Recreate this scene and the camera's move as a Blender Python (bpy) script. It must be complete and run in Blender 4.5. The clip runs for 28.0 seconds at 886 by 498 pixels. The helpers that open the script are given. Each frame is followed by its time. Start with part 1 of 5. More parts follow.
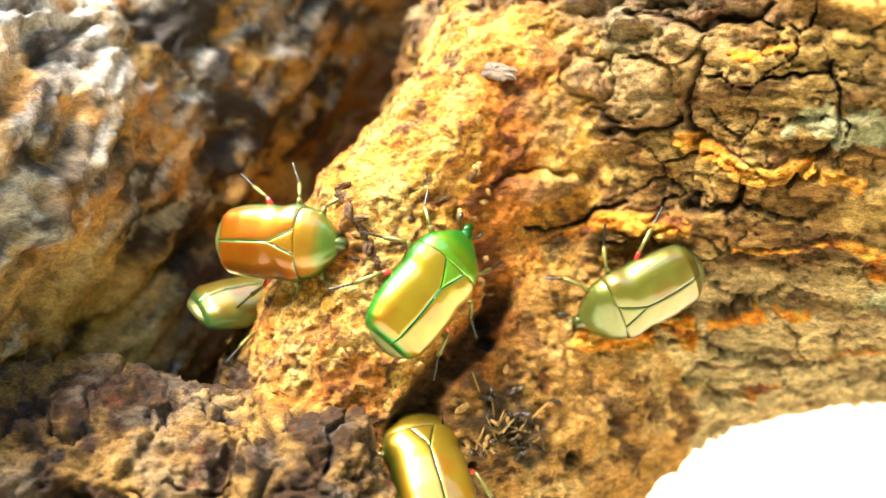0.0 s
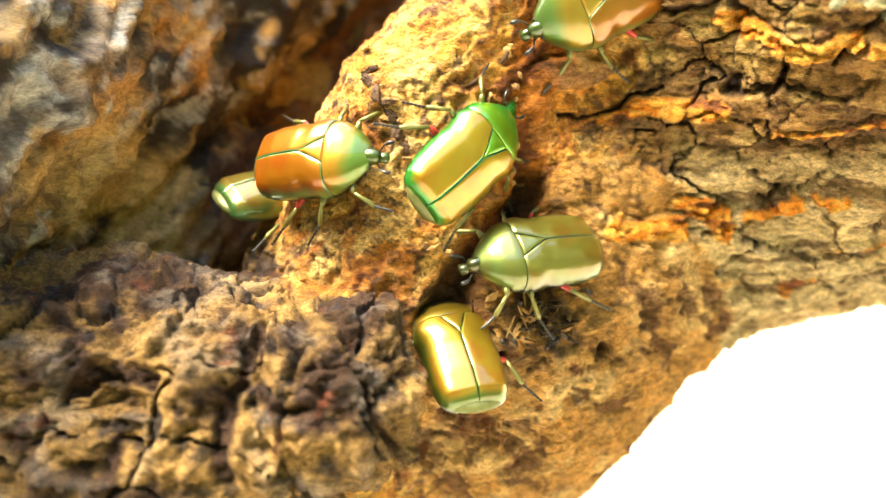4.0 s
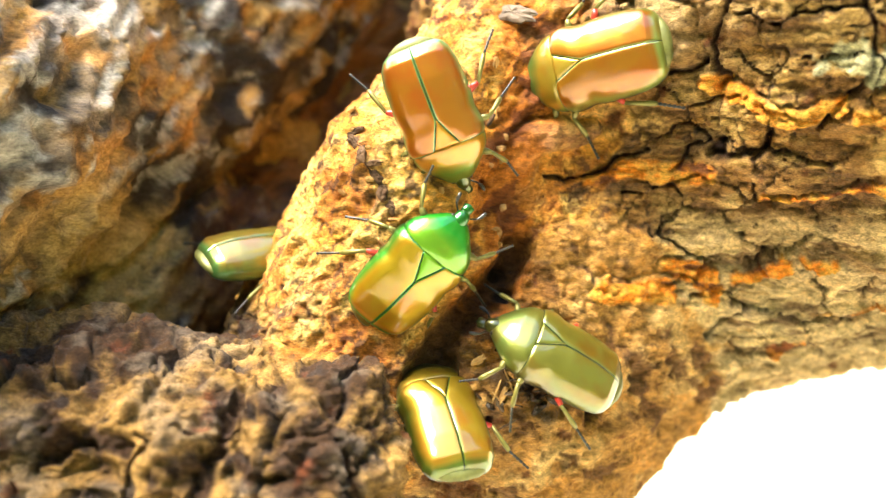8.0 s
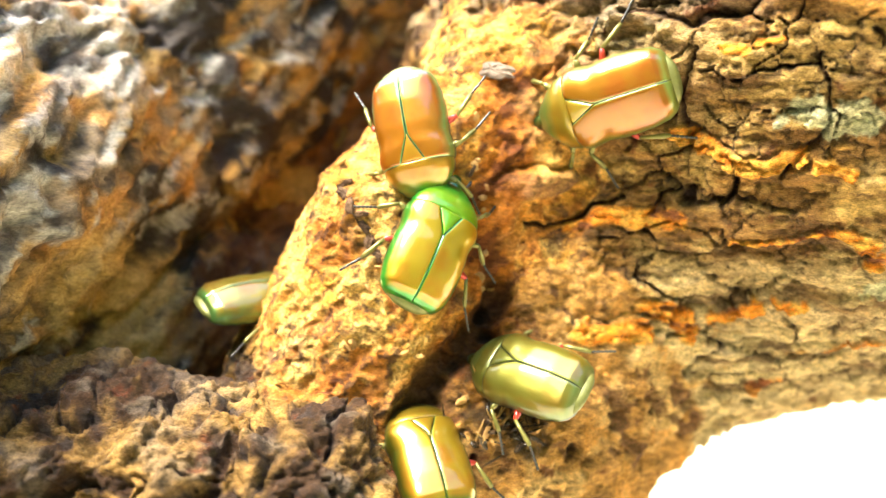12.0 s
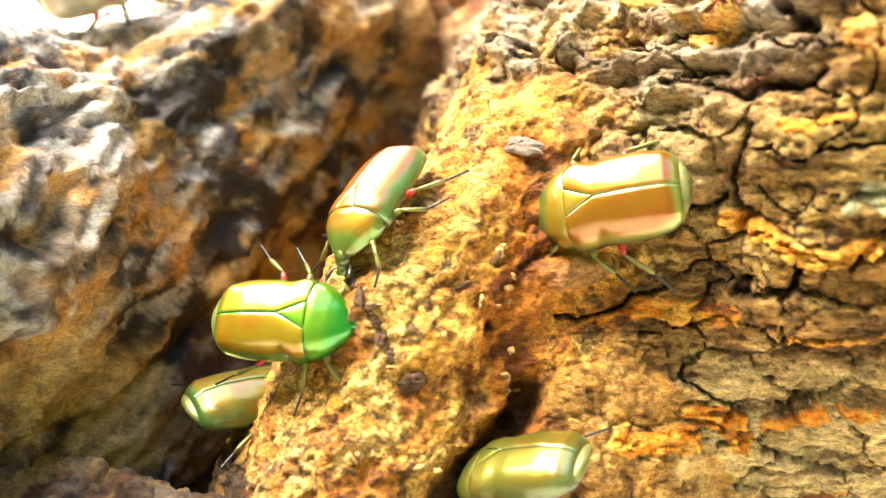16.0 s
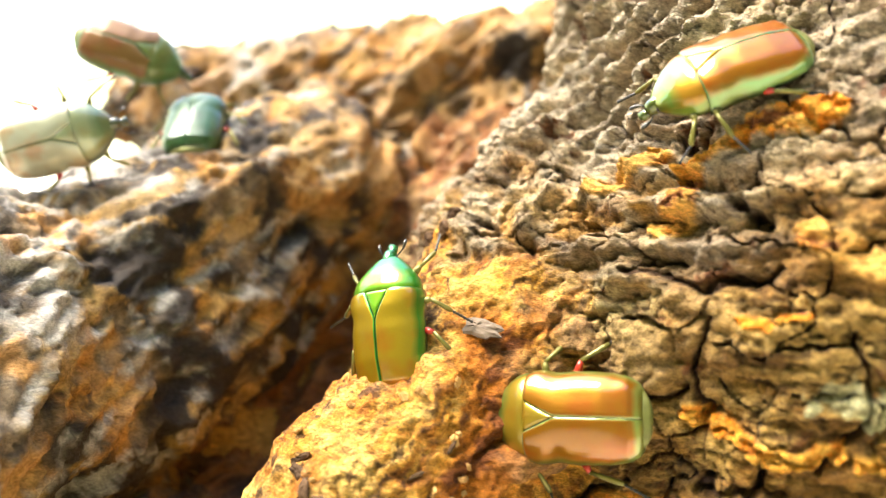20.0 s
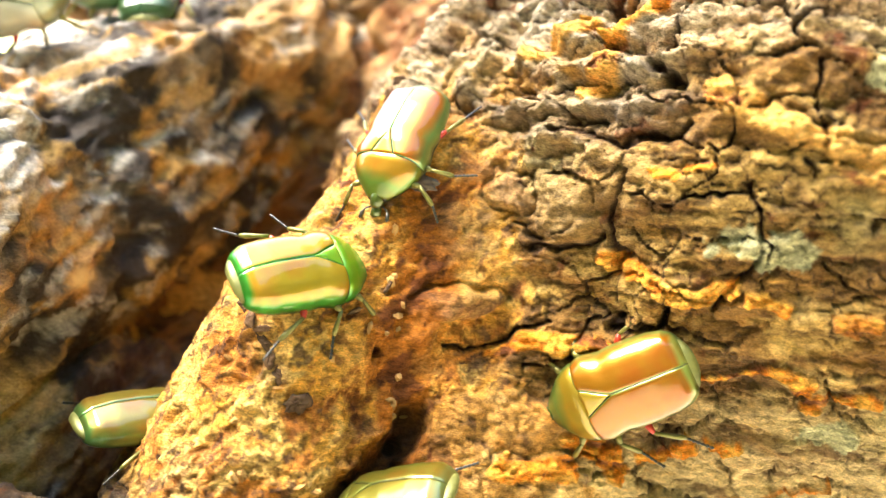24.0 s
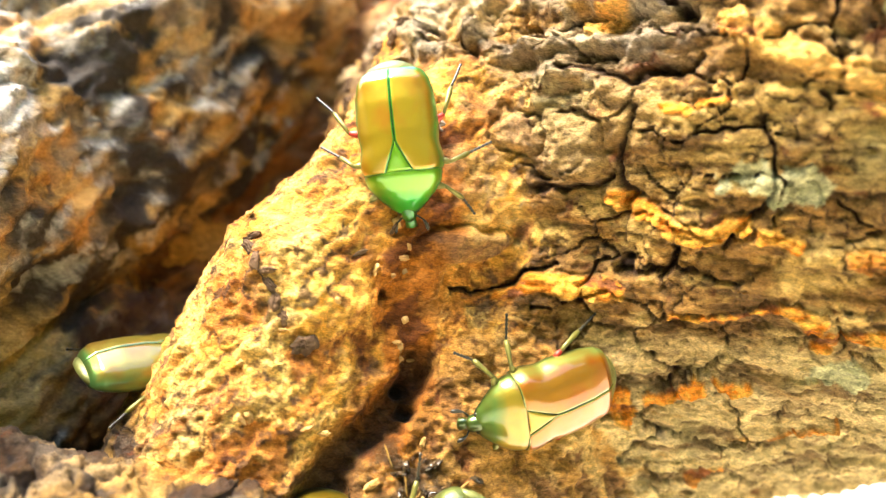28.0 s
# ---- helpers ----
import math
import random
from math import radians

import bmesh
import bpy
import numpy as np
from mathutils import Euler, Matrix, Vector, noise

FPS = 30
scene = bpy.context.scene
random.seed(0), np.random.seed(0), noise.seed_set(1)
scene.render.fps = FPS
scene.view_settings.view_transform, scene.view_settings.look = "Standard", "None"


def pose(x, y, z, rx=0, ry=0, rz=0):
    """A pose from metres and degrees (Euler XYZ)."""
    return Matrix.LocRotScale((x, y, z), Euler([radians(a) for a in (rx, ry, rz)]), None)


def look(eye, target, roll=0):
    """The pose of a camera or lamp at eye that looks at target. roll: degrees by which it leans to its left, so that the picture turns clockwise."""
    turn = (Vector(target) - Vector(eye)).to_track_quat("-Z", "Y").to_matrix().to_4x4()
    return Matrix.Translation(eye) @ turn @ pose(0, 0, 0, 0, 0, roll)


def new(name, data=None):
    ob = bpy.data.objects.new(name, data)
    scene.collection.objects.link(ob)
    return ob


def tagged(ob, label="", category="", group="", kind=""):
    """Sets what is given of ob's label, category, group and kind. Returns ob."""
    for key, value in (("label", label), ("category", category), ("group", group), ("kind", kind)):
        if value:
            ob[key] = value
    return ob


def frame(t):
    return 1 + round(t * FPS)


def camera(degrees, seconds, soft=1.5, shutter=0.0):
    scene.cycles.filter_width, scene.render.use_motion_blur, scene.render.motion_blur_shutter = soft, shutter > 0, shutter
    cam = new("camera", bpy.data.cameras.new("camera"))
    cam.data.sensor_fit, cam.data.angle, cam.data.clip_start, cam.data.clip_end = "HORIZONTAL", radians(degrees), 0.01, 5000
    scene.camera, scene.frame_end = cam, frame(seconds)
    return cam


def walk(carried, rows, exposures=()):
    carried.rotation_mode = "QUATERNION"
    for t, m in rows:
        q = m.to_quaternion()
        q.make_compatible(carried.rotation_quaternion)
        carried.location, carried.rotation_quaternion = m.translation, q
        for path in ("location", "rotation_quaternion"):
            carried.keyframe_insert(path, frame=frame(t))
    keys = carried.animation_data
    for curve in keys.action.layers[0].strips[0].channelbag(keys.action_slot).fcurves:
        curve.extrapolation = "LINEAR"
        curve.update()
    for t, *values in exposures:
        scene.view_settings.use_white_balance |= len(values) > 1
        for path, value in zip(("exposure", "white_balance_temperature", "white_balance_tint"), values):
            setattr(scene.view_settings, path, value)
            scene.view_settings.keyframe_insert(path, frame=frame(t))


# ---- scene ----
# Lengths below are in units of nine millimetres; U turns them into metres.
U, EYE = 0.009, 1.2
cam = camera(57.1, 28.0, soft=1.4)
cam.data.dof.use_dof, cam.data.dof.focus_distance, cam.data.dof.aperture_fstop = True, 14.6 * U, 10.5
ROWS = [
    (0, 0.030, -0.067, -0.069, 1.06, -14.21, 0.31),
    (0.5, -0.066, -0.152, -0.243, 0.83, -14.64, 0.35),
    (1, -0.090, -0.188, -0.467, 0.73, -16.73, 0.21),
    (1.5, -0.088, -0.293, -0.612, 1.15, -18.04, 0.23),
    (2, -0.257, -0.235, -0.773, 2.21, -18.42, -0.04),
    (2.5, -0.263, -0.154, -0.940, 2.23, -18.53, 0.06),
    (4.5, -0.325, 0.006, -1.221, 1.86, -17.58, 0.02),
    (5, -0.376, 0.051, -1.159, 1.65, -16.41, 0.19),
    (5.5, -0.321, 0.075, -1.192, 1.42, -16.54, -0.06),
    (6, -0.202, 0.179, -1.221, 0.93, -16.08, 0.16),
    (6.5, -0.094, 0.185, -1.276, 0.85, -16.20, 0.44),
    (7, -0.165, 0.220, -1.215, 1.30, -15.41, 0.51),
    (7.5, -0.162, 0.186, -1.132, 1.09, -14.77, 0.51),
    (8, -0.191, 0.200, -1.075, 1.35, -14.50, 0.43),
    (8.5, -0.135, 0.003, -0.987, 1.43, -14.28, 0.48),
    (9, -0.033, -0.113, -1.005, 1.16, -15.38, 0.47),
    (9.5, 0.279, -0.098, -0.918, 1.29, -15.40, 1.02),
    (10, 0.398, -0.176, -0.835, 1.02, -15.41, 0.91),
    (10.5, 0.417, -0.508, -0.737, 1.49, -15.16, 0.04),
    (11, 0.382, -0.674, -0.649, 2.22, -14.27, -0.52),
    (11.5, 0.314, -0.615, -0.546, 2.34, -12.78, -0.31),
    (13.5, 0.681, -0.070, -0.289, 1.51, -12.70, -0.48),
    (14, 0.705, -0.596, -0.130, 0.90, -10.71, 0.15),
    (14.5, 0.634, -0.192, -0.175, 1.12, -10.16, -0.04),
    (15, 0.432, 1.078, -0.269, 1.18, -9.42, -0.04),
    (15.5, 0.132, 1.579, -0.254, 1.78, -8.68, -0.18),
    (16, -0.031, 1.406, -0.270, 2.41, -8.52, -0.05),
    (16.5, -0.124, 1.333, -0.327, 2.70, -9.23, -0.04),
    (17, -0.268, 1.116, -0.301, 2.90, -8.91, 0.14),
    (17.5, -0.511, 1.094, -0.266, 3.28, -9.03, 0.28),
    (18, -0.426, 1.346, -0.290, 3.24, -9.06, 0.14),
    (18.5, -0.178, 1.497, -0.134, 2.61, -7.58, 0.54),
    (19, -0.067, 1.749, 0.233, 2.29, -3.63, 0.57),
    (19.5, 0.079, 1.832, 0.514, 1.94, -0.72, 0.99),
    (20, 0.289, 1.842, 0.680, 0.83, 0.39, 1.47),
    (20.5, 0.151, 1.545, 0.582, 1.05, -1.18, 1.40),
    (21, 0.106, 1.496, 0.460, 1.23, -1.46, 1.49),
    (21.5, 0.067, 1.323, 0.546, 1.32, -1.08, 1.52),
    (22, 0.021, 1.134, 0.340, 1.76, -2.67, 1.53),
    (22.5, 0.635, 1.068, 0.122, -0.60, -4.52, 1.85),
    (24.5, 0.930, 0.704, -0.699, -1.43, -5.19, 2.80),
    (25, 0.898, 0.827, -0.774, -1.41, -6.40, 2.61),
    (25.5, 0.950, 1.128, -0.665, -2.06, -4.79, 2.60),
    (26, 1.041, 1.635, -0.463, -2.36, -3.72, 2.57),
    (26.5, 1.299, 2.249, -0.189, -3.18, -0.40, 2.28),
    (27, 1.123, 2.090, -0.161, -2.47, 1.17, 2.29),
    (27.5, 0.845, 1.433, -0.598, -2.11, -3.21, 2.33),
    (28, 0.808, 0.923, -1.049, -1.62, -7.12, 2.46),
]
walk(cam, [(t, pose(x * U, y * U, EYE + z * U, 90 + pitch, 0, yaw) @ pose(0, 0, 0, 0, 0, roll)) for t, x, y, z, yaw, pitch, roll in ROWS],
     [(0.0, 3.22, 6260, 12), (5.0, 3.28, 6260, 12), (8.0, 3.28, 6260, 12), (11.0, 3.36, 6260, 12), (14.0, 3.40, 6260, 12), (16.0, 3.28, 6260, 12), (18.0, 3.28, 6260, 12),
      (20.0, 2.82, 6260, 12), (22.0, 2.75, 6260, 12), (25.0, 3.40, 6260, 12), (27.0, 3.24, 6260, 12), (28.0, 3.36, 6260, 12)])

# ---- light ----
world = bpy.data.worlds.new("sky")
scene.world = world
world.use_nodes = True
wn = world.node_tree
sky = wn.nodes.new("ShaderNodeTexSky")
sky.sky_type, sky.sun_disc = "NISHITA", False
sky.sun_elevation, sky.sun_rotation = radians(58), radians(-60)
wn.links.new(sky.outputs[0], wn.nodes["Background"].inputs[0])
wn.nodes["Background"].inputs[1].default_value = 0.13
sun = new("sun", bpy.data.lights.new("sun", "SUN"))
sun.data.energy, sun.data.angle, sun.data.color = 2.6, radians(30), (1.0, 0.92, 0.78)
SUN_WAY = Vector((-0.55, -0.12, 1.1))
sun.matrix_world = look((0, 0, 5), Vector((0, 0, 5)) - SUN_WAY)


# ---- noise on arrays ----
def stir(h, seed):
    """Lattice numbers to fixed random numbers from 0 to 1."""
    h = h ^ np.uint32(seed * 2654435761 % 4294967296)
    h = (h ^ (h >> np.uint32(15))) * np.uint32(2246822519)
    h = (h ^ (h >> np.uint32(13))) * np.uint32(3266489917)
    return (h >> np.uint32(8)).astype(np.float32) * np.float32(1 / 16777216)


def hash3(i, j, k, seed):
    return stir(i.astype(np.uint32) * np.uint32(73856093) ^ j.astype(np.uint32) * np.uint32(19349663) ^ k.astype(np.uint32) * np.uint32(83492791), seed)


def vnoise(p, scale, seed):
    """Smooth value noise from -1 to 1; scale is the size of a lump."""
    q = np.asarray(p, np.float32) / np.asarray(scale, np.float32)
    c = np.floor(q)
    f = q - c
    f = f * f * f * (f * (f * 6 - 15) + 10)
    c = c.astype(np.int32).astype(np.uint32)
    near = [c[:, k] * np.uint32(m) for k, m in enumerate((73856093, 19349663, 83492791))]
    far = [a + np.uint32(m) for a, m in zip(near, (73856093, 19349663, 83492791))]
    fx, fy, fz = f[:, 0], f[:, 1], f[:, 2]

    def row(y, z):
        yz = y ^ z
        a = stir(near[0] ^ yz, seed)
        return a + fx * (stir(far[0] ^ yz, seed) - a)

    def flat(z):
        a = row(near[1], z)
        return a + fy * (row(far[1], z) - a)

    a = flat(near[2])
    return (a + fz * (flat(far[2]) - a)) * 2 - 1


def fbm(p, scale, seed, octaves=4, gain=0.5):
    out, amp, s = 0, 1.0, np.asarray(scale, np.float32)
    for o in range(octaves):
        out = out + amp * vnoise(p, s, seed + 17 * o)
        amp, s = amp * gain, s * 0.5
    return out


def ridged(p, scale, seed, octaves=3):
    out, amp, s = 0, 1.0, np.asarray(scale, np.float32)
    for o in range(octaves):
        out = out + amp * (1 - 2 * np.abs(vnoise(p, s, seed + 29 * o)))
        amp, s = amp * 0.5, s * 0.5
    return out


def cells(a, b, seed):
    """Worley cells in the plane: distance to the nearest joint, and the cell's number."""
    ci, cj = np.floor(a).astype(np.int32), np.floor(b).astype(np.int32)
    f1, f2 = np.full(a.shape, 9.0, np.float32), np.full(a.shape, 9.0, np.float32)
    ident = np.zeros(a.shape, np.int64)
    for di in (-1, 0, 1):
        for dj in (-1, 0, 1):
            i, j = ci + di, cj + dj
            px = i + 0.15 + 0.7 * hash3(i, j, i * 0, seed)
            py = j + 0.15 + 0.7 * hash3(i, j, i * 0 + 1, seed)
            d = np.hypot(px - a, py - b)
            near = d < f1
            f2 = np.where(near, f1, np.minimum(f2, d))
            ident = np.where(near, (i.astype(np.int64) + 500) * 1000 + j + 500, ident)
            f1 = np.where(near, d, f1)
    return f2 - f1, ident


def bump01(x, lo, hi):
    t = np.clip((x - lo) / (hi - lo), 0, 1)
    return t * t * (3 - 2 * t)


# ---- the tree's large forms ----
# Each form is a chain of round sections: (x, y, z, radius).
FORMS = {
    "limb_upper": [(4.82, 22.49, -2.34, 6.42), (34.0, 19.16, 1.36, 9.0)],
    "limb_lower": [(3.54, 22.29, -5.22, 5.93), (11.8, 20.94, -1.94, 6.06), (34.0, 19.0, 0.0, 7.5)],
    "bole": [(9.05, 19.88, 0.14, 6.74), (11.81, 26.0, 15.0, 8.08), (16.0, 30.0, 40.0, 9.0)],
    "foot": [(0.1, 19.21, -8.46, 5.23), (-2.47, 20.83, -13.15, 4.61), (-4.0, 21.0, -34.0, 7.0), (-4.0, 23.0, -80.0, 9.0), (-4.0, 24.0, -136.0, 14.0)],
    "ridge": [(2.67, 20.11, 2.27, 1.8), (0.78, 17.86, -2.21, 2.16), (-1.08, 16.75, -3.98, 2.1), (-2.68, 16.38, -7.66, 2.45), (-3.3, 16.6, -10.5, 2.6)],
    "boss": [(-4.59, 13.3, -8.87, 2.41), (-9.0, 13.05, -8.54, 2.45), (-24.0, 12.5, -11.0, 3.2)],
    "knuckle": [(-2.6, 12.7, -7.95, 1.45), (-3.2, 14.6, -8.6, 1.6)],
    "limb_left": [(-4.18, 25.55, 2.41, 2.66), (-8.65, 21.08, -1.83, 3.74), (-14.73, 14.04, -4.18, 6.49), (-32.0, 8.0, -8.0, 7.0)],
    "swell": [(-7.0, 19.7, -7.3, 2.75), (-13.73, 16.6, -7.6, 4.4), (-26.0, 14.0, -11.0, 5.0)],
    "hollow": [(-1.0, 24.0, -8.0, 4.0), (-14.0, 22.5, -10.0, 5.0), (-26.0, 22.0, -14.0, 6.0)],
    "limb_back": [(3.76, 29.08, 5.25, 3.52), (-5.17, 30.29, 5.42, 2.64), (-10.91, 31.32, 5.91, 1.58)],
    "cleft": [(1.5, 28.0, 2.0, 3.6), (-1.8, 26.8, -2.5, 3.6), (-4.5, 24.0, -6.5, 3.4)],
    "back_wall": [(3.0, 31.0, -3.0, 6.0), (2.0, 31.0, 3.0, 4.0)],
}


def chain(p, nodes):
    """The distance from points to a chain of round sections."""
    best = None
    for (ax, ay, az, ra), (bx, by, bz, rb) in zip(nodes, nodes[1:]):
        a = np.array((ax, ay, az), np.float32)
        d = np.array((bx - ax, by - ay, bz - az), np.float32)
        h = np.clip(((p - a) @ d) / (d @ d), 0, 1)
        q = p - a - h[:, None] * d
        v = np.sqrt((q * q).sum(1)) - (ra + h * (rb - ra))
        best = v if best is None else np.minimum(best, v)
    return best


def melt(a, b, k):
    h = np.clip(0.5 + 0.5 * (b - a) / k, 0, 1)
    return b + (a - b) * h - k * h * (1 - h)


BLEND = {"limb_lower": 1.5, "bole": 2.0, "foot": 2.2, "ridge": 0.8, "boss": 0.5, "knuckle": 0.4, "swell": 0.4, "hollow": 1.0, "limb_back": 1.0, "back_wall": 1.0, "cleft": 0.8, "limb_left": 0.6}


def body(p, names):
    """The distance to the melted union of some forms, and the number of the nearest form."""
    p = np.asarray(p, np.float32)
    out = least = None
    for n, name in enumerate(names):
        v = chain(p, FORMS[name])
        if out is None:
            out, least, which = v, v, np.zeros(len(p), np.int32)
        else:
            which = np.where(v < least, n, which)
            least = np.minimum(least, v)
            out = melt(out, v, BLEND[name])
    return out, which


def slope(p, names):
    g = 0
    for way in ((1, -1, -1), (-1, -1, 1), (-1, 1, -1), (1, 1, 1)):
        way = np.array(way, np.float32)
        g = g + body(p + way * 0.04, names)[0][:, None] * way
    return g / np.maximum(np.linalg.norm(g, axis=1, keepdims=True), 1e-6)


FRONT = ("limb_upper", "limb_lower", "bole", "foot", "ridge", "boss", "knuckle")
BEHIND = ("limb_left", "swell", "hollow", "limb_back", "back_wall", "cleft")
# ---- end of forms ----


# ---- from forms to meshes ----
def skin(names, low, high, h):
    """A closed quad net round the forms inside a box, on a grid of step h."""
    ax = [np.arange(low[k], high[k] + h, h, dtype=np.float32) for k in range(3)]
    n = [len(a) for a in ax]
    vals = np.empty(n, np.float32)
    yy, zz = np.meshgrid(ax[1], ax[2], indexing="ij")
    for i, x in enumerate(ax[0]):
        p = np.stack([np.full(yy.size, x, np.float32), yy.ravel(), zz.ravel()], 1)
        vals[i] = body(p, names)[0].reshape(n[1], n[2])
    inside = vals < 0
    m = [k - 1 for k in n]
    total = np.zeros(m, np.int8)
    for dx in (0, 1):
        for dy in (0, 1):
            for dz in (0, 1):
                total += inside[dx:dx + m[0], dy:dy + m[1], dz:dz + m[2]]
    live = (total > 0) & (total < 8)
    number = np.full(m, -1, np.int64)
    number[live] = np.arange(live.sum())
    where = np.argwhere(live)
    verts = np.stack([ax[k][where[:, k]] + h / 2 for k in range(3)], 1).astype(np.float32)
    quads = []
    for k in range(3):
        a, b = (k + 1) % 3, (k + 2) % 3
        lo, hi = [slice(None)] * 3, [slice(None)] * 3
        lo[k], hi[k] = slice(0, -1), slice(1, None)
        change = inside[tuple(lo)] != inside[tuple(hi)]
        e = np.argwhere(change)
        e = e[(e[:, a] > 0) & (e[:, b] > 0) & (e[:, a] < n[a] - 1) & (e[:, b] < n[b] - 1)]
        out = inside[e[:, 0], e[:, 1], e[:, 2]]
        corners = []
        for da, db in ((1, 1), (0, 1), (0, 0), (1, 0)):
            c = e.copy()
            c[:, a] -= da
            c[:, b] -= db
            corners.append(number[c[:, 0], c[:, 1], c[:, 2]])
        q = np.stack(corners, 1)
        quads.append(np.where(out[:, None], q, q[:, ::-1]))
    return verts, np.concatenate(quads)


def settle(v, names, rounds=2):
    for _ in range(rounds):
        d, _ = body(v, names)
        v = v - d[:, None] * slope(v, names)
    return v


def split(v, q):
    """Every quad into four."""
    nv = len(v)
    edges = np.sort(np.concatenate([q[:, [0, 1]], q[:, [1, 2]], q[:, [2, 3]], q[:, [3, 0]]]), 1)
    uniq, inv = np.unique(edges[:, 0] * np.int64(1 << 32) + edges[:, 1], return_inverse=True)
    ea, eb = uniq >> 32, uniq & 0xFFFFFFFF
    mid = (v[ea] + v[eb]) / 2
    face = v[q].mean(1)
    k = len(q)
    e = inv.reshape(4, k) + nv
    c = np.arange(k) + nv + len(uniq)
    out = np.concatenate([np.stack([q[:, i], e[i], c, e[(i + 3) % 4]], 1) for i in range(4)])
    return np.concatenate([v, mid, face]), out


def tidy(v, q):
    used, inv = np.unique(q, return_inverse=True)
    return v[used], inv.reshape(q.shape)


def mesh_from(name, v, q, material, attrs=None):
    """A smooth mesh from arrays; v in units."""
    me = bpy.data.meshes.new(name)
    me.vertices.add(len(v))
    me.vertices.foreach_set("co", (np.asarray(v, np.float64) * U).astype(np.float32).ravel())
    me.loops.add(q.size)
    me.loops.foreach_set("vertex_index", q.astype(np.int32).ravel())
    me.polygons.add(len(q))
    me.polygons.foreach_set("loop_start", np.arange(0, q.size, 4, dtype=np.int32))
    me.polygons.foreach_set("use_smooth", np.ones(len(q), bool))
    for key, val in (attrs or {}).items():
        at = me.attributes.new(key, "FLOAT_COLOR" if val.ndim == 2 else "FLOAT", "POINT")
        at.data.foreach_set("color" if val.ndim == 2 else "value", val.astype(np.float32).ravel())
    me.update(calc_edges=True)
    me.validate()
    me.materials.append(material)
    return me


# ---- materials ----
def nodes_of(name):
    m = bpy.data.materials.new(name)
    m.use_nodes = True
    return m, m.node_tree.nodes, m.node_tree.links, m.node_tree.nodes["Principled BSDF"]


def bark_material(name, rough=0.85, fine=260, strength=0.9, crackle=0.74, low=0.45, high=1.5):
    """Bark: the pigment lies in the mesh; grain, fine relief and dull sheen come here."""
    m, n, l, b = nodes_of(name)
    at = n.new("ShaderNodeAttribute")
    at.attribute_name = "pigment"
    tex = n.new("ShaderNodeTexCoord")
    # grain that lies along the wood, rising to the right
    lie = n.new("ShaderNodeMapping")
    lie.inputs["Rotation"].default_value, lie.inputs["Scale"].default_value = (0, radians(-38), 0), (0.55, 1.0, 1.35)
    l.new(tex.outputs["Object"], lie.inputs["Vector"])
    big, small = n.new("ShaderNodeTexNoise"), n.new("ShaderNodeTexNoise")
    for t, s, d in ((big, fine * 3.2, 5), (small, fine * 14, 4)):
        t.inputs["Scale"].default_value, t.inputs["Detail"].default_value, t.inputs["Roughness"].default_value = s, d, 0.65
        l.new(lie.outputs[0], t.inputs["Vector"])
    ramp = n.new("ShaderNodeMapRange")
    ramp.inputs["From Min"].default_value, ramp.inputs["From Max"].default_value = 0.3, 0.7
    ramp.inputs["To Min"].default_value, ramp.inputs["To Max"].default_value = low, high
    l.new(big.outputs["Fac"], ramp.inputs["Value"])
    mix = n.new("ShaderNodeMix")
    mix.data_type, mix.blend_type = "RGBA", "MULTIPLY"
    mix.inputs["Factor"].default_value = 1.0
    l.new(at.outputs["Color"], mix.inputs["A"])
    l.new(ramp.outputs[0], mix.inputs["B"])
    # fine crackle, bent by the grain
    bend = n.new("ShaderNodeVectorMath")
    bend.operation = "MULTIPLY_ADD"
    bend.inputs[1].default_value = (0.0014, 0.0014, 0.0014)
    l.new(big.outputs["Color"], bend.inputs[0])
    l.new(tex.outputs["Object"], bend.inputs[2])
    squash = n.new("ShaderNodeMapping")
    squash.inputs["Scale"].default_value = (0.7, 1.0, 1.25)
    l.new(bend.outputs[0], squash.inputs["Vector"])
    vor = n.new("ShaderNodeTexVoronoi")
    vor.feature = "DISTANCE_TO_EDGE"
    vor.inputs["Scale"].default_value = 620
    l.new(squash.outputs[0], vor.inputs["Vector"])
    line = n.new("ShaderNodeMapRange")
    line.inputs["From Max"].default_value = 0.07
    line.inputs["To Min"].default_value = crackle
    l.new(vor.outputs["Distance"], line.inputs["Value"])
    speck = n.new("ShaderNodeMapRange")
    speck.inputs["From Min"].default_value, speck.inputs["From Max"].default_value = 0.35, 0.65
    speck.inputs["To Min"].default_value, speck.inputs["To Max"].default_value = 0.72, 1.25
    l.new(small.outputs["Fac"], speck.inputs["Value"])
    both = n.new("ShaderNodeMath")
    both.operation = "MULTIPLY"
    l.new(line.outputs[0], both.inputs[0])
    l.new(speck.outputs[0], both.inputs[1])
    mix2 = n.new("ShaderNodeMix")
    mix2.data_type, mix2.blend_type = "RGBA", "MULTIPLY"
    mix2.inputs["Factor"].default_value = 1.0
    l.new(mix.outputs["Result"], mix2.inputs["A"])
    l.new(both.outputs[0], mix2.inputs["B"])
    l.new(mix2.outputs["Result"], b.inputs["Base Color"])
    add = n.new("ShaderNodeMath")
    add.operation = "ADD"
    l.new(big.outputs["Fac"], add.inputs[0])
    l.new(small.outputs["Fac"], add.inputs[1])
    deep = n.new("ShaderNodeMath")
    deep.operation = "ADD"
    l.new(add.outputs[0], deep.inputs[0])
    shallow = n.new("ShaderNodeMath")
    shallow.operation = "MULTIPLY"
    shallow.inputs[1].default_value = 0.35
    l.new(line.outputs[0], shallow.inputs[0])
    l.new(shallow.outputs[0], deep.inputs[1])
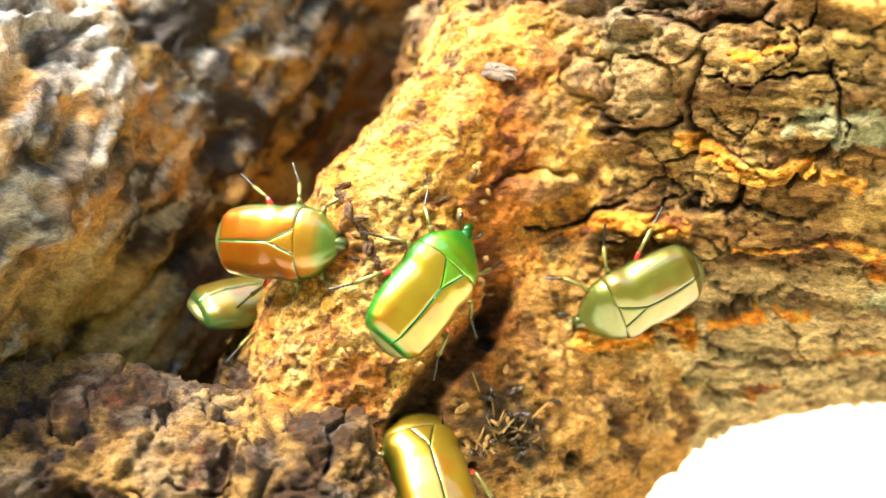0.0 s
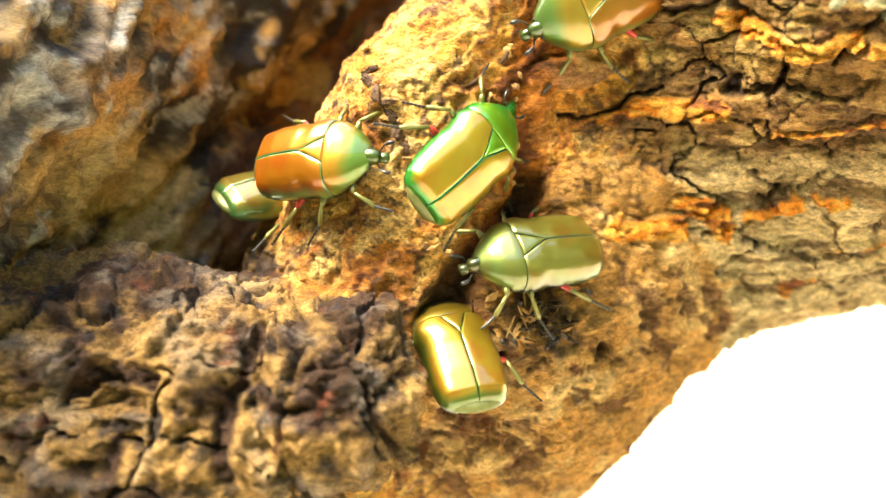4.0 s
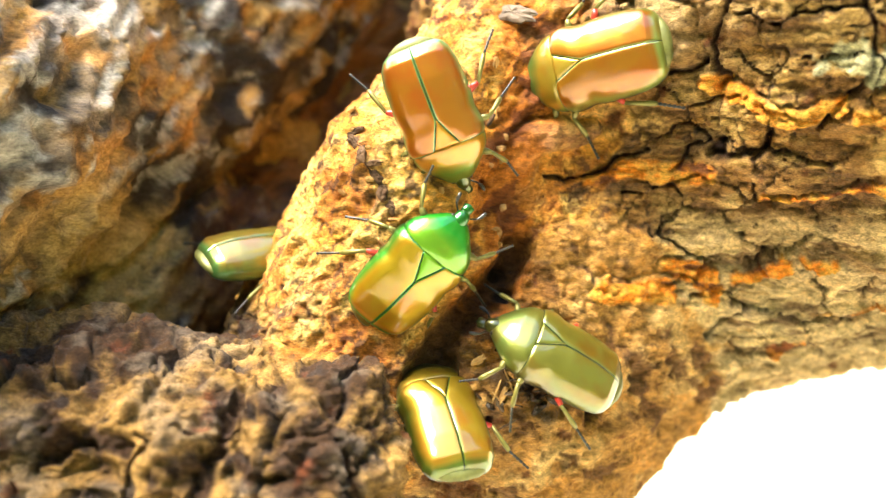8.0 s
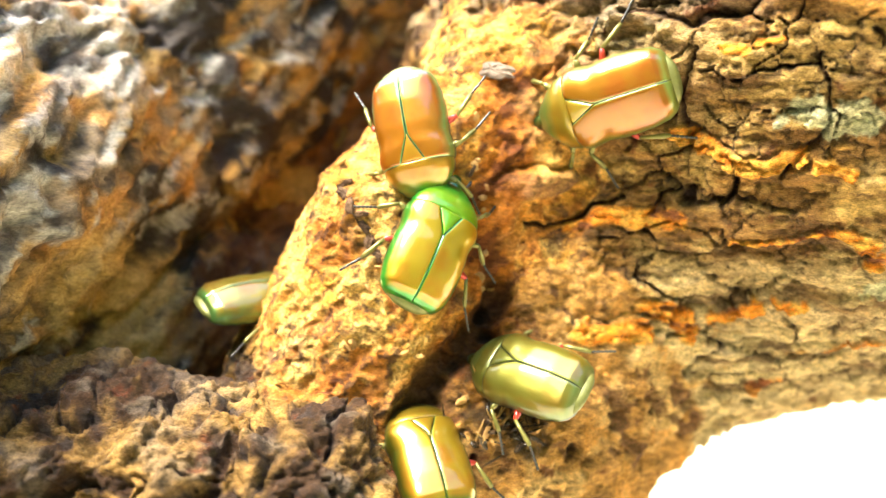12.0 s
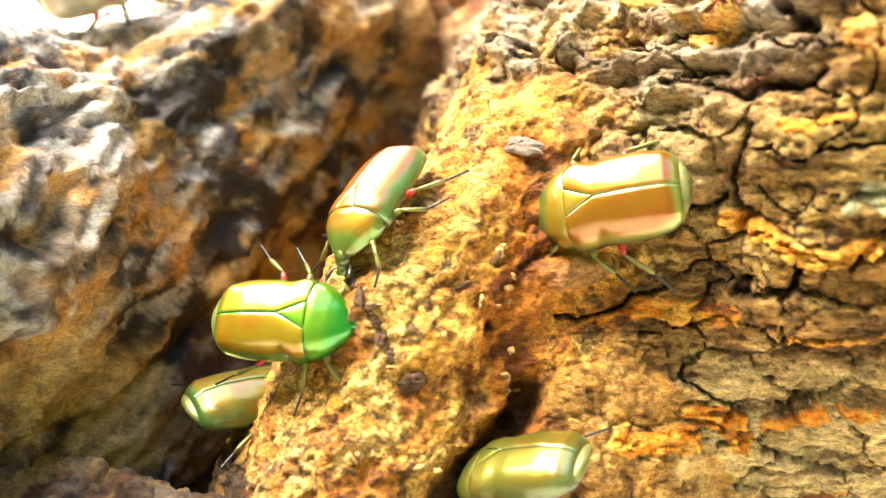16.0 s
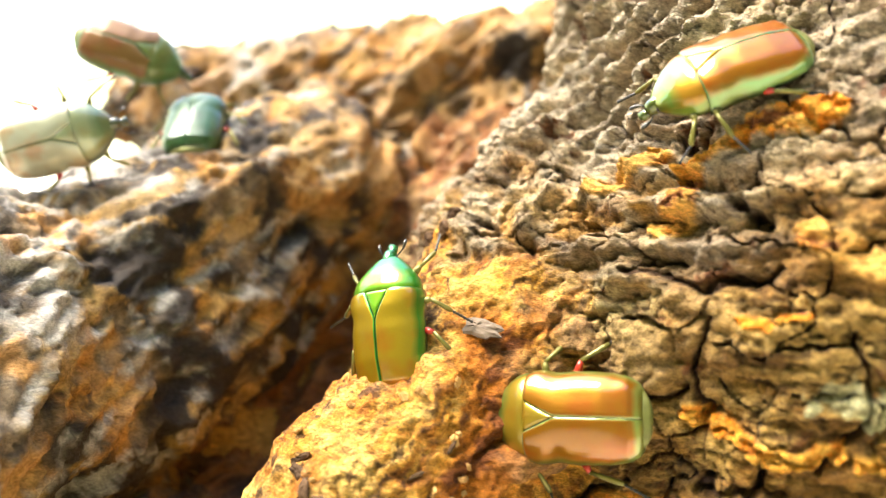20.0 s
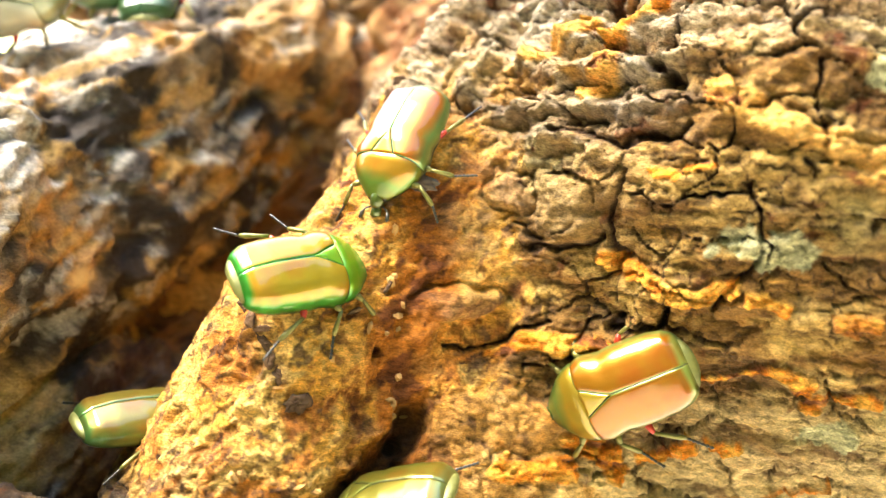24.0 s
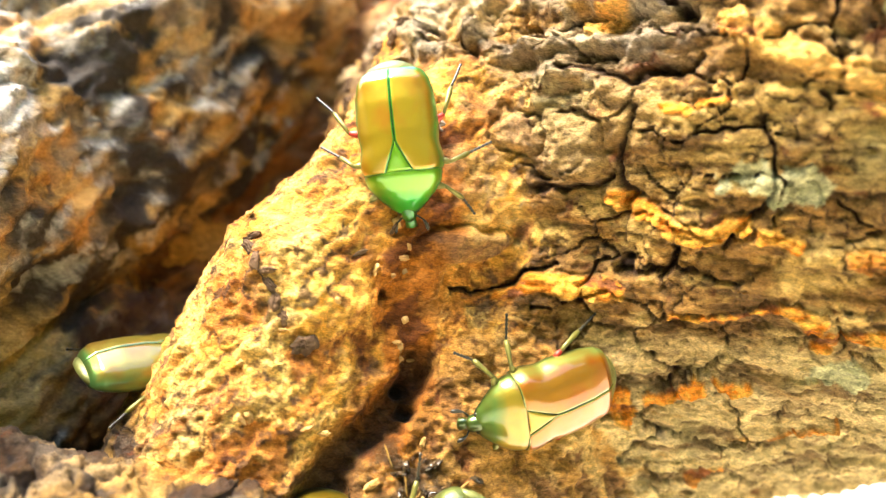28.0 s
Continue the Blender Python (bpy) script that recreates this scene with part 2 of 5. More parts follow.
    bump = n.new("ShaderNodeBump")
    bump.inputs["Strength"].default_value, bump.inputs["Distance"].default_value = strength, 0.0011
    l.new(deep.outputs[0], bump.inputs["Height"])
    l.new(bump.outputs[0], b.inputs["Normal"])
    wet = n.new("ShaderNodeAttribute")
    wet.attribute_name = "wet"
    dull = n.new("ShaderNodeMapRange")
    dull.inputs["To Min"].default_value, dull.inputs["To Max"].default_value = rough, 0.3
    l.new(wet.outputs["Fac"], dull.inputs["Value"])
    l.new(dull.outputs[0], b.inputs["Roughness"])
    b.inputs["Specular IOR Level"].default_value = 0.18
    return m


BARK = bark_material("bark")
OLD_BARK = bark_material("weathered_bark", 0.8, 150, 0.6, 0.85, 0.6, 1.35)


# ---- relief and pigment of the bark ----
def lerp(a, b, w):
    return a + (np.asarray(b, np.float32) - a) * np.clip(w, 0, 1)[:, None]


def tint(rgb, count):
    return np.tile(np.float32(rgb), (count, 1))


def near_line(q, points, width):
    """How near points are to a line in the x, z plane: 1 on it and 0 a width away."""
    best = np.full(len(q), 9.0, np.float32)
    for a, b in zip(points, points[1:]):
        a, d = np.array(a, np.float32), np.array(b, np.float32) - np.array(a, np.float32)
        h = np.clip(((q - a) @ d) / (d @ d), 0, 1)
        best = np.minimum(best, np.linalg.norm(q - a - h[:, None] * d, axis=1))
    return 1 - best / width


# Strips of bared orange inner bark: line in x and z, half width.
STRIPS = [
    ([(4.16, -1.85), (4.66, -2.1), (5.11, -2.3), (5.54, -2.38), (6.09, -2.22)], 0.17),
    ([(6.5, -2.42), (6.88, -2.46)], 0.15), ([(7.74, -2.56), (8.25, -2.62)], 0.15),
    ([(5.37, -3.96), (5.89, -3.9), (6.4, -3.77), (7.02, -3.65), (7.61, -3.82)], 0.13),
    ([(7.8, -3.98), (8.67, -4.02)], 0.17),
    ([(5.66, 1.13), (6.17, 0.8), (6.72, 0.51), (7.28, 0.34)], 0.24), ([(7.41, 0.08), (8.2, -0.1)], 0.32),
    ([(4.78, -0.27), (5.1, -0.25)], 0.12), ([(5.27, -0.1), (5.5, -0.08)], 0.09),
    ([(3.9, -5.4), (4.5, -5.5), (4.8, -5.82)], 0.26), ([(2.6, -5.8), (3.8, -5.85)], 0.22),
    ([(5.3, -5.68), (5.7, -5.55), (6.05, -5.38)], 0.17), ([(6.47, -5.18), (6.83, -5.1)], 0.14),
    ([(7.65, -6.42), (8.7, -6.05)], 0.12), ([(6.4, -7.28), (6.96, -7.1)], 0.13),
    ([(6.1, 3.14), (5.07, 2.82), (4.32, 2.31), (4.16, 1.75), (3.8, 1.35)], 0.22),
    ([(2.84, 2.02), (3.44, 2.29), (3.86, 2.57)], 0.16), ([(2.3, -3.74), (2.9, -3.52), (3.5, -3.38), (4.35, -3.42)], 0.2),
]
LICHEN = [([(5.86, -1.46), (6.2, -1.33)], 0.3), ([(6.55, -1.54), (6.98, -1.36)], 0.34), ([(8.05, -4.64), (8.63, -4.78)], 0.24), ([(7.9, 1.5), (8.3, 1.4)], 0.3)]
KNOBS = [((1.75, -2.84), (0.72, 0.36), 0.30), ((3.5, -1.0), (0.62, 0.58), 0.26), ((2.5, -0.75), (0.42, 0.36), 0.18)]
PITS = [((0.23, -3.70), 0.16, 0.45), ((5.0, 1.42), 0.24, 0.6), ((4.75, 1.62), 0.2, 0.5), ((0.62, -5.25), 0.24, 0.3), ((0.72, -5.7), 0.2, 0.3), ((4.45, -3.0), 0.22, 0.3), ((2.4, -8.1), 0.25, 0.35)]
CREASE = [(0.95, -0.9), (0.95, -1.4), (1.05, -2.0), (0.95, -2.75), (0.5, -3.6), (0.55, -4.4), (0.75, -5.2), (0.2, -6.0)]
GROOVE = [(0.9, -5.0), (0.6, -5.5), (0.2, -6.0), (-0.5, -6.6), (-0.9, -7.3)]
FISSURES = [([(-3.7, -6.9), (-4.1, -7.6), (-4.0, -8.6)], 0.2), ([(-5.2, -7.2), (-5.9, -7.0), (-6.6, -7.3)], 0.14), ([(-2.1, -7.3), (-1.9, -7.9), (-1.6, -8.4)], 0.1),
            ([(1.5, -3.66), (2.1, -3.58), (2.8, -3.27), (3.35, -3.06)], 0.045), ([(4.3, -1.9), (4.25, -1.1), (4.4, -0.2)], 0.07), ([(5.9, -2.6), (6.35, -1.9), (6.42, -1.0), (6.2, -0.4)], 0.06),
            ([(4.4, -3.1), (5.2, -3.05), (5.25, -2.6)], 0.08), ([(3.0, -1.75), (3.6, -1.7), (4.1, -1.5)], 0.07), ([(3.2, 0.5), (4.3, 0.2), (5.2, 0.6)], 0.10), ([(-0.3, -8.7), (0.15, -8.2), (0.3, -7.9)], 0.10)]


def girth(p):
    """How far round the limb a point lies: its height, and further where the bark turns away."""
    return p[:, 2] + 0.8 * np.maximum(0, p[:, 1] - 16.0) * np.tanh((p[:, 2] + 2.5) / 1.5)


def plates(p):
    """The bark plates of the limb: distance to the joints, plate numbers and the height inside a layer."""
    w = np.stack([fbm(p, 1.1, 5, 4), fbm(p, 1.1, 6, 4)], 1)
    r = girth(p)
    a = p[:, 0] / 1.35 + 0.34 * w[:, 0]
    b = (r + 0.12 * p[:, 0]) / 0.82 + 0.36 * w[:, 1]
    joint, ident = cells(a, b, 11)
    return joint, ident, b


def terrace(v, steps):
    """Flat layers with torn edges out of a smooth field."""
    k = np.floor(v * steps)
    return (k + bump01(v * steps - k, 0.55, 1.0)) / steps


def front_bark(p, which):
    """How far the bark of the front forms stands out, its pigment, its wetness and the piece that each point belongs to."""
    n = len(p)
    q = p[:, [0, 2]] + 0.10 * np.stack([fbm(p, 0.5, 7, 3), fbm(p, 0.5, 8, 3)], 1) + 0.07 * np.stack([fbm(p, 1.2, 17, 2), fbm(p, 1.2, 18, 2)], 1)
    dist = {k: chain(p, FORMS[k]) for k in FRONT}
    limb = np.minimum(np.minimum(dist["limb_upper"], dist["limb_lower"]), dist["bole"])
    rest = np.minimum(dist["ridge"], dist["foot"] + 0.1)
    w_limb = bump01(rest - limb + 0.5 * fbm(p, 1.5, 3, 5, 0.62), 0.0, 0.25)
    w_limb = np.maximum(w_limb, bump01(p[:, 2] + 0.5 * fbm(p, 1.1, 2, 4) + 0.25 * (p[:, 0] - 1.5), 0.2, 0.8))
    low = np.minimum(dist["boss"], dist["knuckle"])
    w_low = bump01(np.minimum(limb, rest) - low + 0.25 * fbm(p, 1.2, 4, 3), 0.0, 0.4) * (1 - w_limb)
    w_foot = bump01(dist["ridge"] - dist["foot"] + 0.4 * fbm(p, 1.3, 9, 3), 0.1, 0.6) * (1 - w_limb) * (1 - w_low)
    crumb = fbm(p, 0.42, 21, 5, 0.64)
    lumps = fbm(p, 2.2, 31, 3)
    fine = fbm(p, 0.16, 25, 3, 0.6)
    # crumbled bare wood of the ridge
    bent = p @ np.float32(((0.72, 0.0, 0.69), (0.0, 1.0, 0.0), (-0.69, 0.0, 0.72)))
    warp = np.stack([fbm(p, 0.5, 46, 3), fbm(p, 0.5, 48, 3), fbm(p, 0.5, 49, 3)], 1)
    flaky = fbm(bent + 0.22 * warp, (0.35, 0.5, 0.8), 45, 5, 0.58)
    chips = terrace(fbm(bent + 0.3 * warp, (0.9, 0.9, 1.3), 44, 4, 0.55), 5)
    fibre = fbm(bent + 0.10 * warp, (0.22, 0.3, 0.95), 40, 4, 0.6)
    crest = ridged(bent + 0.35 * warp, (0.55, 0.7, 1.5), 36, 3)
    crest2 = ridged(bent + 0.2 * warp, (0.9, 0.6, 0.28), 38, 3)
    flake = terrace(fbm(bent + 0.25 * warp, (0.45, 0.6, 1.1), 34, 4, 0.6), 4)
    out = 0.025 * crumb + 0.12 * lumps + 0.03 * ridged(p, (1.4, 1.0, 0.8), 41, 3) + 0.08 * chips + 0.075 * flake + 0.025 * fibre + 0.02 * crest
    tone, stain = fbm(p, 0.8, 51, 4), fbm(p, 2.0, 53, 4)
    col = lerp(tint((0.72, 0.34, 0.04), n), (0.86, 0.49, 0.10), bump01(tone + 0.3 * crumb, -0.4, 0.6))
    col = lerp(col, (0.42, 0.16, 0.03), bump01(stain - 0.25 * tone, 0.15, 0.8) * 0.6)
    col = lerp(col, (0.22, 0.09, 0.03), bump01(-0.35 * crumb - 1.0 * flaky + 0.3 * fine, 0.3, 1.0) * 0.8)
    col = lerp(col, (0.30, 0.17, 0.08), bump01(fbm(p, 0.5, 57, 4), 0.5, 0.9) * 0.7)
    col = lerp(col, (0.93, 0.62, 0.17), bump01(flaky + 0.35 * crumb + 0.3 * fibre, 0.1, 0.8) * 0.6)
    col = lerp(col, (0.26, 0.11, 0.03), bump01(-crest - 0.4 * crest2 - 0.3 * crumb, 0.3, 1.1) * 0.6)
    edge = fbm(bent + 0.25 * warp, (0.45, 0.6, 1.1), 34, 4, 0.6) * 4
    col = lerp(col, (0.18, 0.075, 0.02), bump01(edge - np.floor(edge), 0.45, 0.6) * bump01(np.floor(edge) + 1 - edge, 0.05, 0.2) * bump01(stain, -0.4, 0.4) * 0.7)
    col = lerp(col, (0.16, 0.075, 0.03), bump01(-fibre - 0.4 * crumb, 0.5, 1.0) * 0.6)
    col = lerp(col, (0.60, 0.20, 0.02), bump01(-flaky + 0.5 * stain, 0.15, 0.8) * 0.6)
    col = lerp(col, (0.09, 0.045, 0.025), bump01(fbm(bent + 0.2 * warp, (0.16, 0.3, 0.34), 59, 3, 0.6), 0.42, 0.6) * 0.8)
    # browner, fissured wood of the foot
    col_f = lerp(tint((0.52, 0.26, 0.055), n), (0.74, 0.45, 0.14), bump01(tone, -0.2, 0.7))
    col_f = lerp(col_f, (0.10, 0.055, 0.03), bump01(-ridged(p, (0.9, 0.9, 0.6), 43, 4), -0.1, 0.7) * 0.75)
    streak = fbm(bent + 0.3 * warp, (1.5, 0.9, 0.5), 42, 4, 0.6)
    col_f = lerp(col_f, (0.15, 0.065, 0.02), bump01(streak, 0.12, 0.6) * 0.85)
    col_f = lerp(col_f, (0.66, 0.30, 0.05), bump01(-streak + 0.3 * crumb, 0.35, 0.9) * 0.7)
    out_f = -0.09 * np.maximum(0, streak) + 0.07 * crumb + 0.17 * lumps + 0.05 * ridged(p, (0.9, 0.9, 0.6), 43, 4) + 0.07 * flake
    col, out = col * (1 - w_foot)[:, None] + col_f * w_foot[:, None], out * (1 - w_foot) + out_f * w_foot
    # plates of the limb
    joint, ident, layer = plates(p)
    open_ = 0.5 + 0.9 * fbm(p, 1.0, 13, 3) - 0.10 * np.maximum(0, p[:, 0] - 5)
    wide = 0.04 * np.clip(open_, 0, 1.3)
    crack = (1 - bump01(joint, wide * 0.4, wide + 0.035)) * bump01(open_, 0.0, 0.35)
    step = hash3(ident, ident * 0, ident * 0, 3) - 0.5
    grain = fbm(p, (1.1, 0.5, 0.20), 61, 5, 0.62)
    small, tile = cells(p[:, 0] / 0.55 + 0.5 * fbm(p, 0.5, 66, 3), (girth(p) + 0.12 * p[:, 0]) / 0.34 + 0.5 * fbm(p, 0.5, 67, 3), 29)
    hair = (1 - bump01(small, 0.02, 0.10)) * bump01(fbm(p, 0.9, 68, 3), -0.35, 0.25)
    block = hash3(tile, tile * 0, tile * 0, 9) - 0.5
    gnarl = bump01(p[:, 2], -0.6, 1.2) * bump01(-p[:, 0], -5.8, -4.4)
    knots = ridged(p + 0.4 * np.stack([crumb, lumps, tone], 1), (1.9, 1.3, 0.8), 63, 4)
    fold = np.sin(2 * np.pi * (np.hypot((p[:, 0] - 4.3) / 1.25, girth(p) - 3.2) / 0.72 + 0.45 * stain + 0.25 * tone))
    out_l = 0.05 * block - 0.07 * hair + 0.05 * grain + 0.12 * terrace(fbm(p + 0.25 * warp, (1.5, 0.9, 0.6), 73, 4), 4) + 0.13 * step + 0.16 * lumps + 0.07 * fbm(p, 0.45, 71, 4, 0.62) - 0.26 * crack + 0.06 * (layer - np.floor(layer)) + gnarl * (0.01 * knots + 0.17 * fold)
    shade, moss = fbm(p, (1.5, 1.0, 0.5), 81, 5, 0.6), fbm(p, 2.4, 83, 3)
    col_l = lerp(tint((0.33, 0.165, 0.038), n), (0.60, 0.365, 0.095), bump01(shade + 0.5 * step, -0.25, 0.7))
    col_l = lerp(col_l, (0.50, 0.42, 0.16), bump01(moss + 0.1 * p[:, 0] - 0.55, 0.0, 0.7) * 0.6)
    # lower right painted paler, for ground bounce and haze
    col_l = lerp(col_l, (0.74, 0.53, 0.23), bump01(-p[:, 2] + 0.8 * shade, 3.4, 5.4) * bump01(p[:, 0], 2.8, 5.2) * 0.8)
    col_l = lerp(col_l, (0.15, 0.075, 0.025), bump01(-grain - 0.25 * shade, 0.15, 0.8) * 0.8)
    col_l = lerp(col_l, (0.60, 0.31, 0.06), bump01(fbm(p, (1.2, 0.7, 0.4), 87, 4) - 0.08 * p[:, 0] + 0.1, 0.30, 0.75) * 0.8)
    col_l = lerp(col_l, (0.58, 0.31, 0.08), gnarl * bump01(-fold + 0.4 * tone, 0.1, 1.0) * 0.75)
    col_l = lerp(col_l, (0.38, 0.27, 0.15), gnarl * bump01(fold + 0.4 * grain, 0.2, 1.0) * 0.7)
    col_l = lerp(col_l, (0.50, 0.42, 0.30), gnarl * bump01(knots, 0.1, 1.0) * 0.5)
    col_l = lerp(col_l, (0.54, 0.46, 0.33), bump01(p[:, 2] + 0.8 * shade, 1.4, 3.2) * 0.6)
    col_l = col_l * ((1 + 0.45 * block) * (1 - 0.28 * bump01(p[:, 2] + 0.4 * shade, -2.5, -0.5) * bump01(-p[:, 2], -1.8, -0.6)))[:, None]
    col_l = lerp(col_l, (0.10, 0.055, 0.025), hair * 0.75)
    # dark inner bark, with the occlusion inside the cracks painted in
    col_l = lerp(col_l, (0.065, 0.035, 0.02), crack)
    # dark rocky bark of the boss
    rock = ridged(p, (1.5, 1.1, 0.9), 91, 4)
    jb, ib = cells(p[:, 0] / 1.7 + 0.3 * stain, (p[:, 2] + 0.5 * p[:, 1]) / 1.3 + 0.35 * tone, 23)
    gap = (1 - bump01(jb, 0.015, 0.07)) * bump01(fbm(p, 1.2, 93, 3), -0.5, 0.1)
    grit = fbm(p, (0.5, 0.5, 0.3), 92, 4, 0.62)
    out_b = 0.05 * grit + 0.08 * rock + 0.05 * crumb + 0.22 * terrace(fbm(p + 0.2 * warp, (1.5, 1.0, 0.8), 89, 4, 0.55), 3) + 0.07 * ridged(p + 0.2 * warp, (0.8, 0.6, 0.4), 90, 3) + 0.15 * lumps - 0.24 * gap + 0.12 * np.abs(fbm(p, (0.9, 0.6, 0.3), 94, 4)) + 0.30 * (hash3(ib, ib * 0, ib * 0, 5) - 0.5)
    col_b = lerp(tint((0.06, 0.029, 0.011), n), (0.27, 0.148, 0.038), bump01(fbm(p, 1.1, 95, 5, 0.6) + 0.4 * grit, -0.15, 0.7))
    col_b = lerp(col_b, (0.41, 0.225, 0.055), bump01(fbm(p, 0.9, 97, 4) + 0.14 * (p[:, 0] + 3.5) - 0.1 * (p[:, 2] + 7.5), 0.0, 0.6))
    col_b = lerp(col_b, (0.28, 0.23, 0.16), bump01(rock - 0.08 * (p[:, 0] + 4), 0.7, 1.5) * 0.3)
    col_b = lerp(col_b, (0.035, 0.025, 0.018), bump01(-grit - 0.5 * rock, 0.25, 0.8) * 0.8)
    col_b = lerp(col_b, (0.05, 0.035, 0.025), gap * 0.9)
    mid = 1 - w_limb - w_low
    out = out * mid + out_l * w_limb + out_b * w_low
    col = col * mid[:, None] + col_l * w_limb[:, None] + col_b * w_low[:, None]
    left = bump01(-p[:, 0] + 0.4 * tone, 3.3, 4.2) * bump01(-p[:, 2] + 0.3 * stain, 5.7, 6.5) * bump01(-p[:, 1], -16.8, -15.6)
    col = col * (1 - left)[:, None] + col_b * left[:, None]
    piece = np.where((w_limb > 0.6) & (joint > np.maximum(wide, 0.02)), ident, -1)
    # reddish crease between ridge and limb, pits and long fissures
    front = bump01(-p[:, 1], -18.5, -17.5)
    broad = np.clip(near_line(q, CREASE, 1.7), 0, 1) * front * (1 - 0.6 * w_limb)
    col = lerp(col, (0.74, 0.28, 0.02), bump01(broad + 0.4 * tone, 0.1, 0.9) * bump01(broad, 0.0, 0.3) * 0.45)
    red = np.clip(near_line(q, CREASE, 0.72), 0, 1) * front
    col = lerp(col, (0.50, 0.15, 0.01), bump01(red + 0.5 * tone + 0.4 * flaky, 0.05, 0.6) * bump01(red, 0.0, 0.4) * 0.9)
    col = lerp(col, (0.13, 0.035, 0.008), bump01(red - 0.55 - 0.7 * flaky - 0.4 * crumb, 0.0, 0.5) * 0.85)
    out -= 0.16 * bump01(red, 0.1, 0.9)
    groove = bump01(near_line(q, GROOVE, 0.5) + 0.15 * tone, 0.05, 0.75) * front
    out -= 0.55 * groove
    # the gap's deep shade is painted on, besides the carving
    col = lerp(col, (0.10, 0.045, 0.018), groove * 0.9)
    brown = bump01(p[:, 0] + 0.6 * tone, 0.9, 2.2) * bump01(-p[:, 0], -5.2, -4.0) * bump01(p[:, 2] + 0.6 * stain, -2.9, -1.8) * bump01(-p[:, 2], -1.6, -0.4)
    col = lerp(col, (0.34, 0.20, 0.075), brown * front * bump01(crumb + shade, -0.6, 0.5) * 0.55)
    # pits and fissures: their shade also goes into a near-black colour
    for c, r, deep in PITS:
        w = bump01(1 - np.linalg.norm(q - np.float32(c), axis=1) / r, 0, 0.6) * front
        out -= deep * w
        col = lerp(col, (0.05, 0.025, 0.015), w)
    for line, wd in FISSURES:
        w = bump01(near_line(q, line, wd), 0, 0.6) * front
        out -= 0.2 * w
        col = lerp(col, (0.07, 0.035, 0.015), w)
        piece[w > 0.4] = -1
    for k, (c, r, tall) in enumerate(KNOBS):
        d = 1 - (np.abs((q - np.float32(c)) / np.float32(r)) ** 2.6).sum(1) ** 0.385 + 0.30 * fbm(p, 0.8, 77 + k, 3)
        w = bump01(d, 0.0, 0.45) * front
        out = out * (1 - 0.35 * w) + 0.85 * tall * w - 0.14 * bump01(1 - np.abs(d + 0.05) / 0.14, 0, 1) * bump01(shade, -0.5, 0.2) * front
        col = lerp(col, (0.30, 0.165, 0.07) if k != 1 else (0.32, 0.205, 0.075), w * 0.6)
        piece = np.where((d > 0.03) & (front > 0.5), 5000000 + k, piece)
    for k, (line, wd) in enumerate(LICHEN):
        d = near_line(q, line, wd) + 0.5 * crumb * 0.6
        w = bump01(d, 0.1, 0.3) * front * (1 - crack)
        out += 0.03 * w
        col = lerp(col, (0.62, 0.59, 0.31), w * 0.8)
        piece = np.where((w > 0.5) & (crack < 0.3), 4000000 + k, piece)
    for k, (line, wd) in enumerate(STRIPS):
        d = near_line(q, line, 1.12 * wd)
        w = bump01(d + 0.25 * grain, 0.05, 0.3) * front
        out += w * (0.05 + 0.05 * bump01(grain, -0.5, 0.5))
        ora = lerp(tint((0.82, 0.26, 0.012), n), (0.86, 0.42, 0.05), bump01(grain + fine, -0.3, 0.7))
        if k in (2, 6, 13, 14):
            ora = lerp(ora, (0.64, 0.25, 0.04), bump01(tone, -0.5, 0.3))
        if k in (5, 6, 15, 16):
            ora = lerp(ora, (0.74, 0.42, 0.10), bump01(tone + stain, -0.6, 0.4) * 0.85)
        ora = lerp(ora, (0.30, 0.10, 0.03), bump01(-grain - 0.3 * fine, 0.35, 0.8))
        col = col * (1 - w)[:, None] + ora * w[:, None]
        piece = np.where(w > 0.5, 3000000 + k, piece)
        edge = bump01(1 - np.abs(d + 0.12) / 0.22, 0, 1) * front * (q[:, 1] > np.mean([z for _, z in line]))
        out -= 0.07 * edge
    wet = bump01(near_line(q, [(0.3, -6.7), (1.4, -7.4)], 0.9) + 0.3 * tone, 0.25, 0.6) * front
    col = lerp(col, (0.06, 0.035, 0.015), wet * bump01(crumb, -0.8, 0.1) * 0.9)
    return out + 0.03 * fine, col, wet, piece


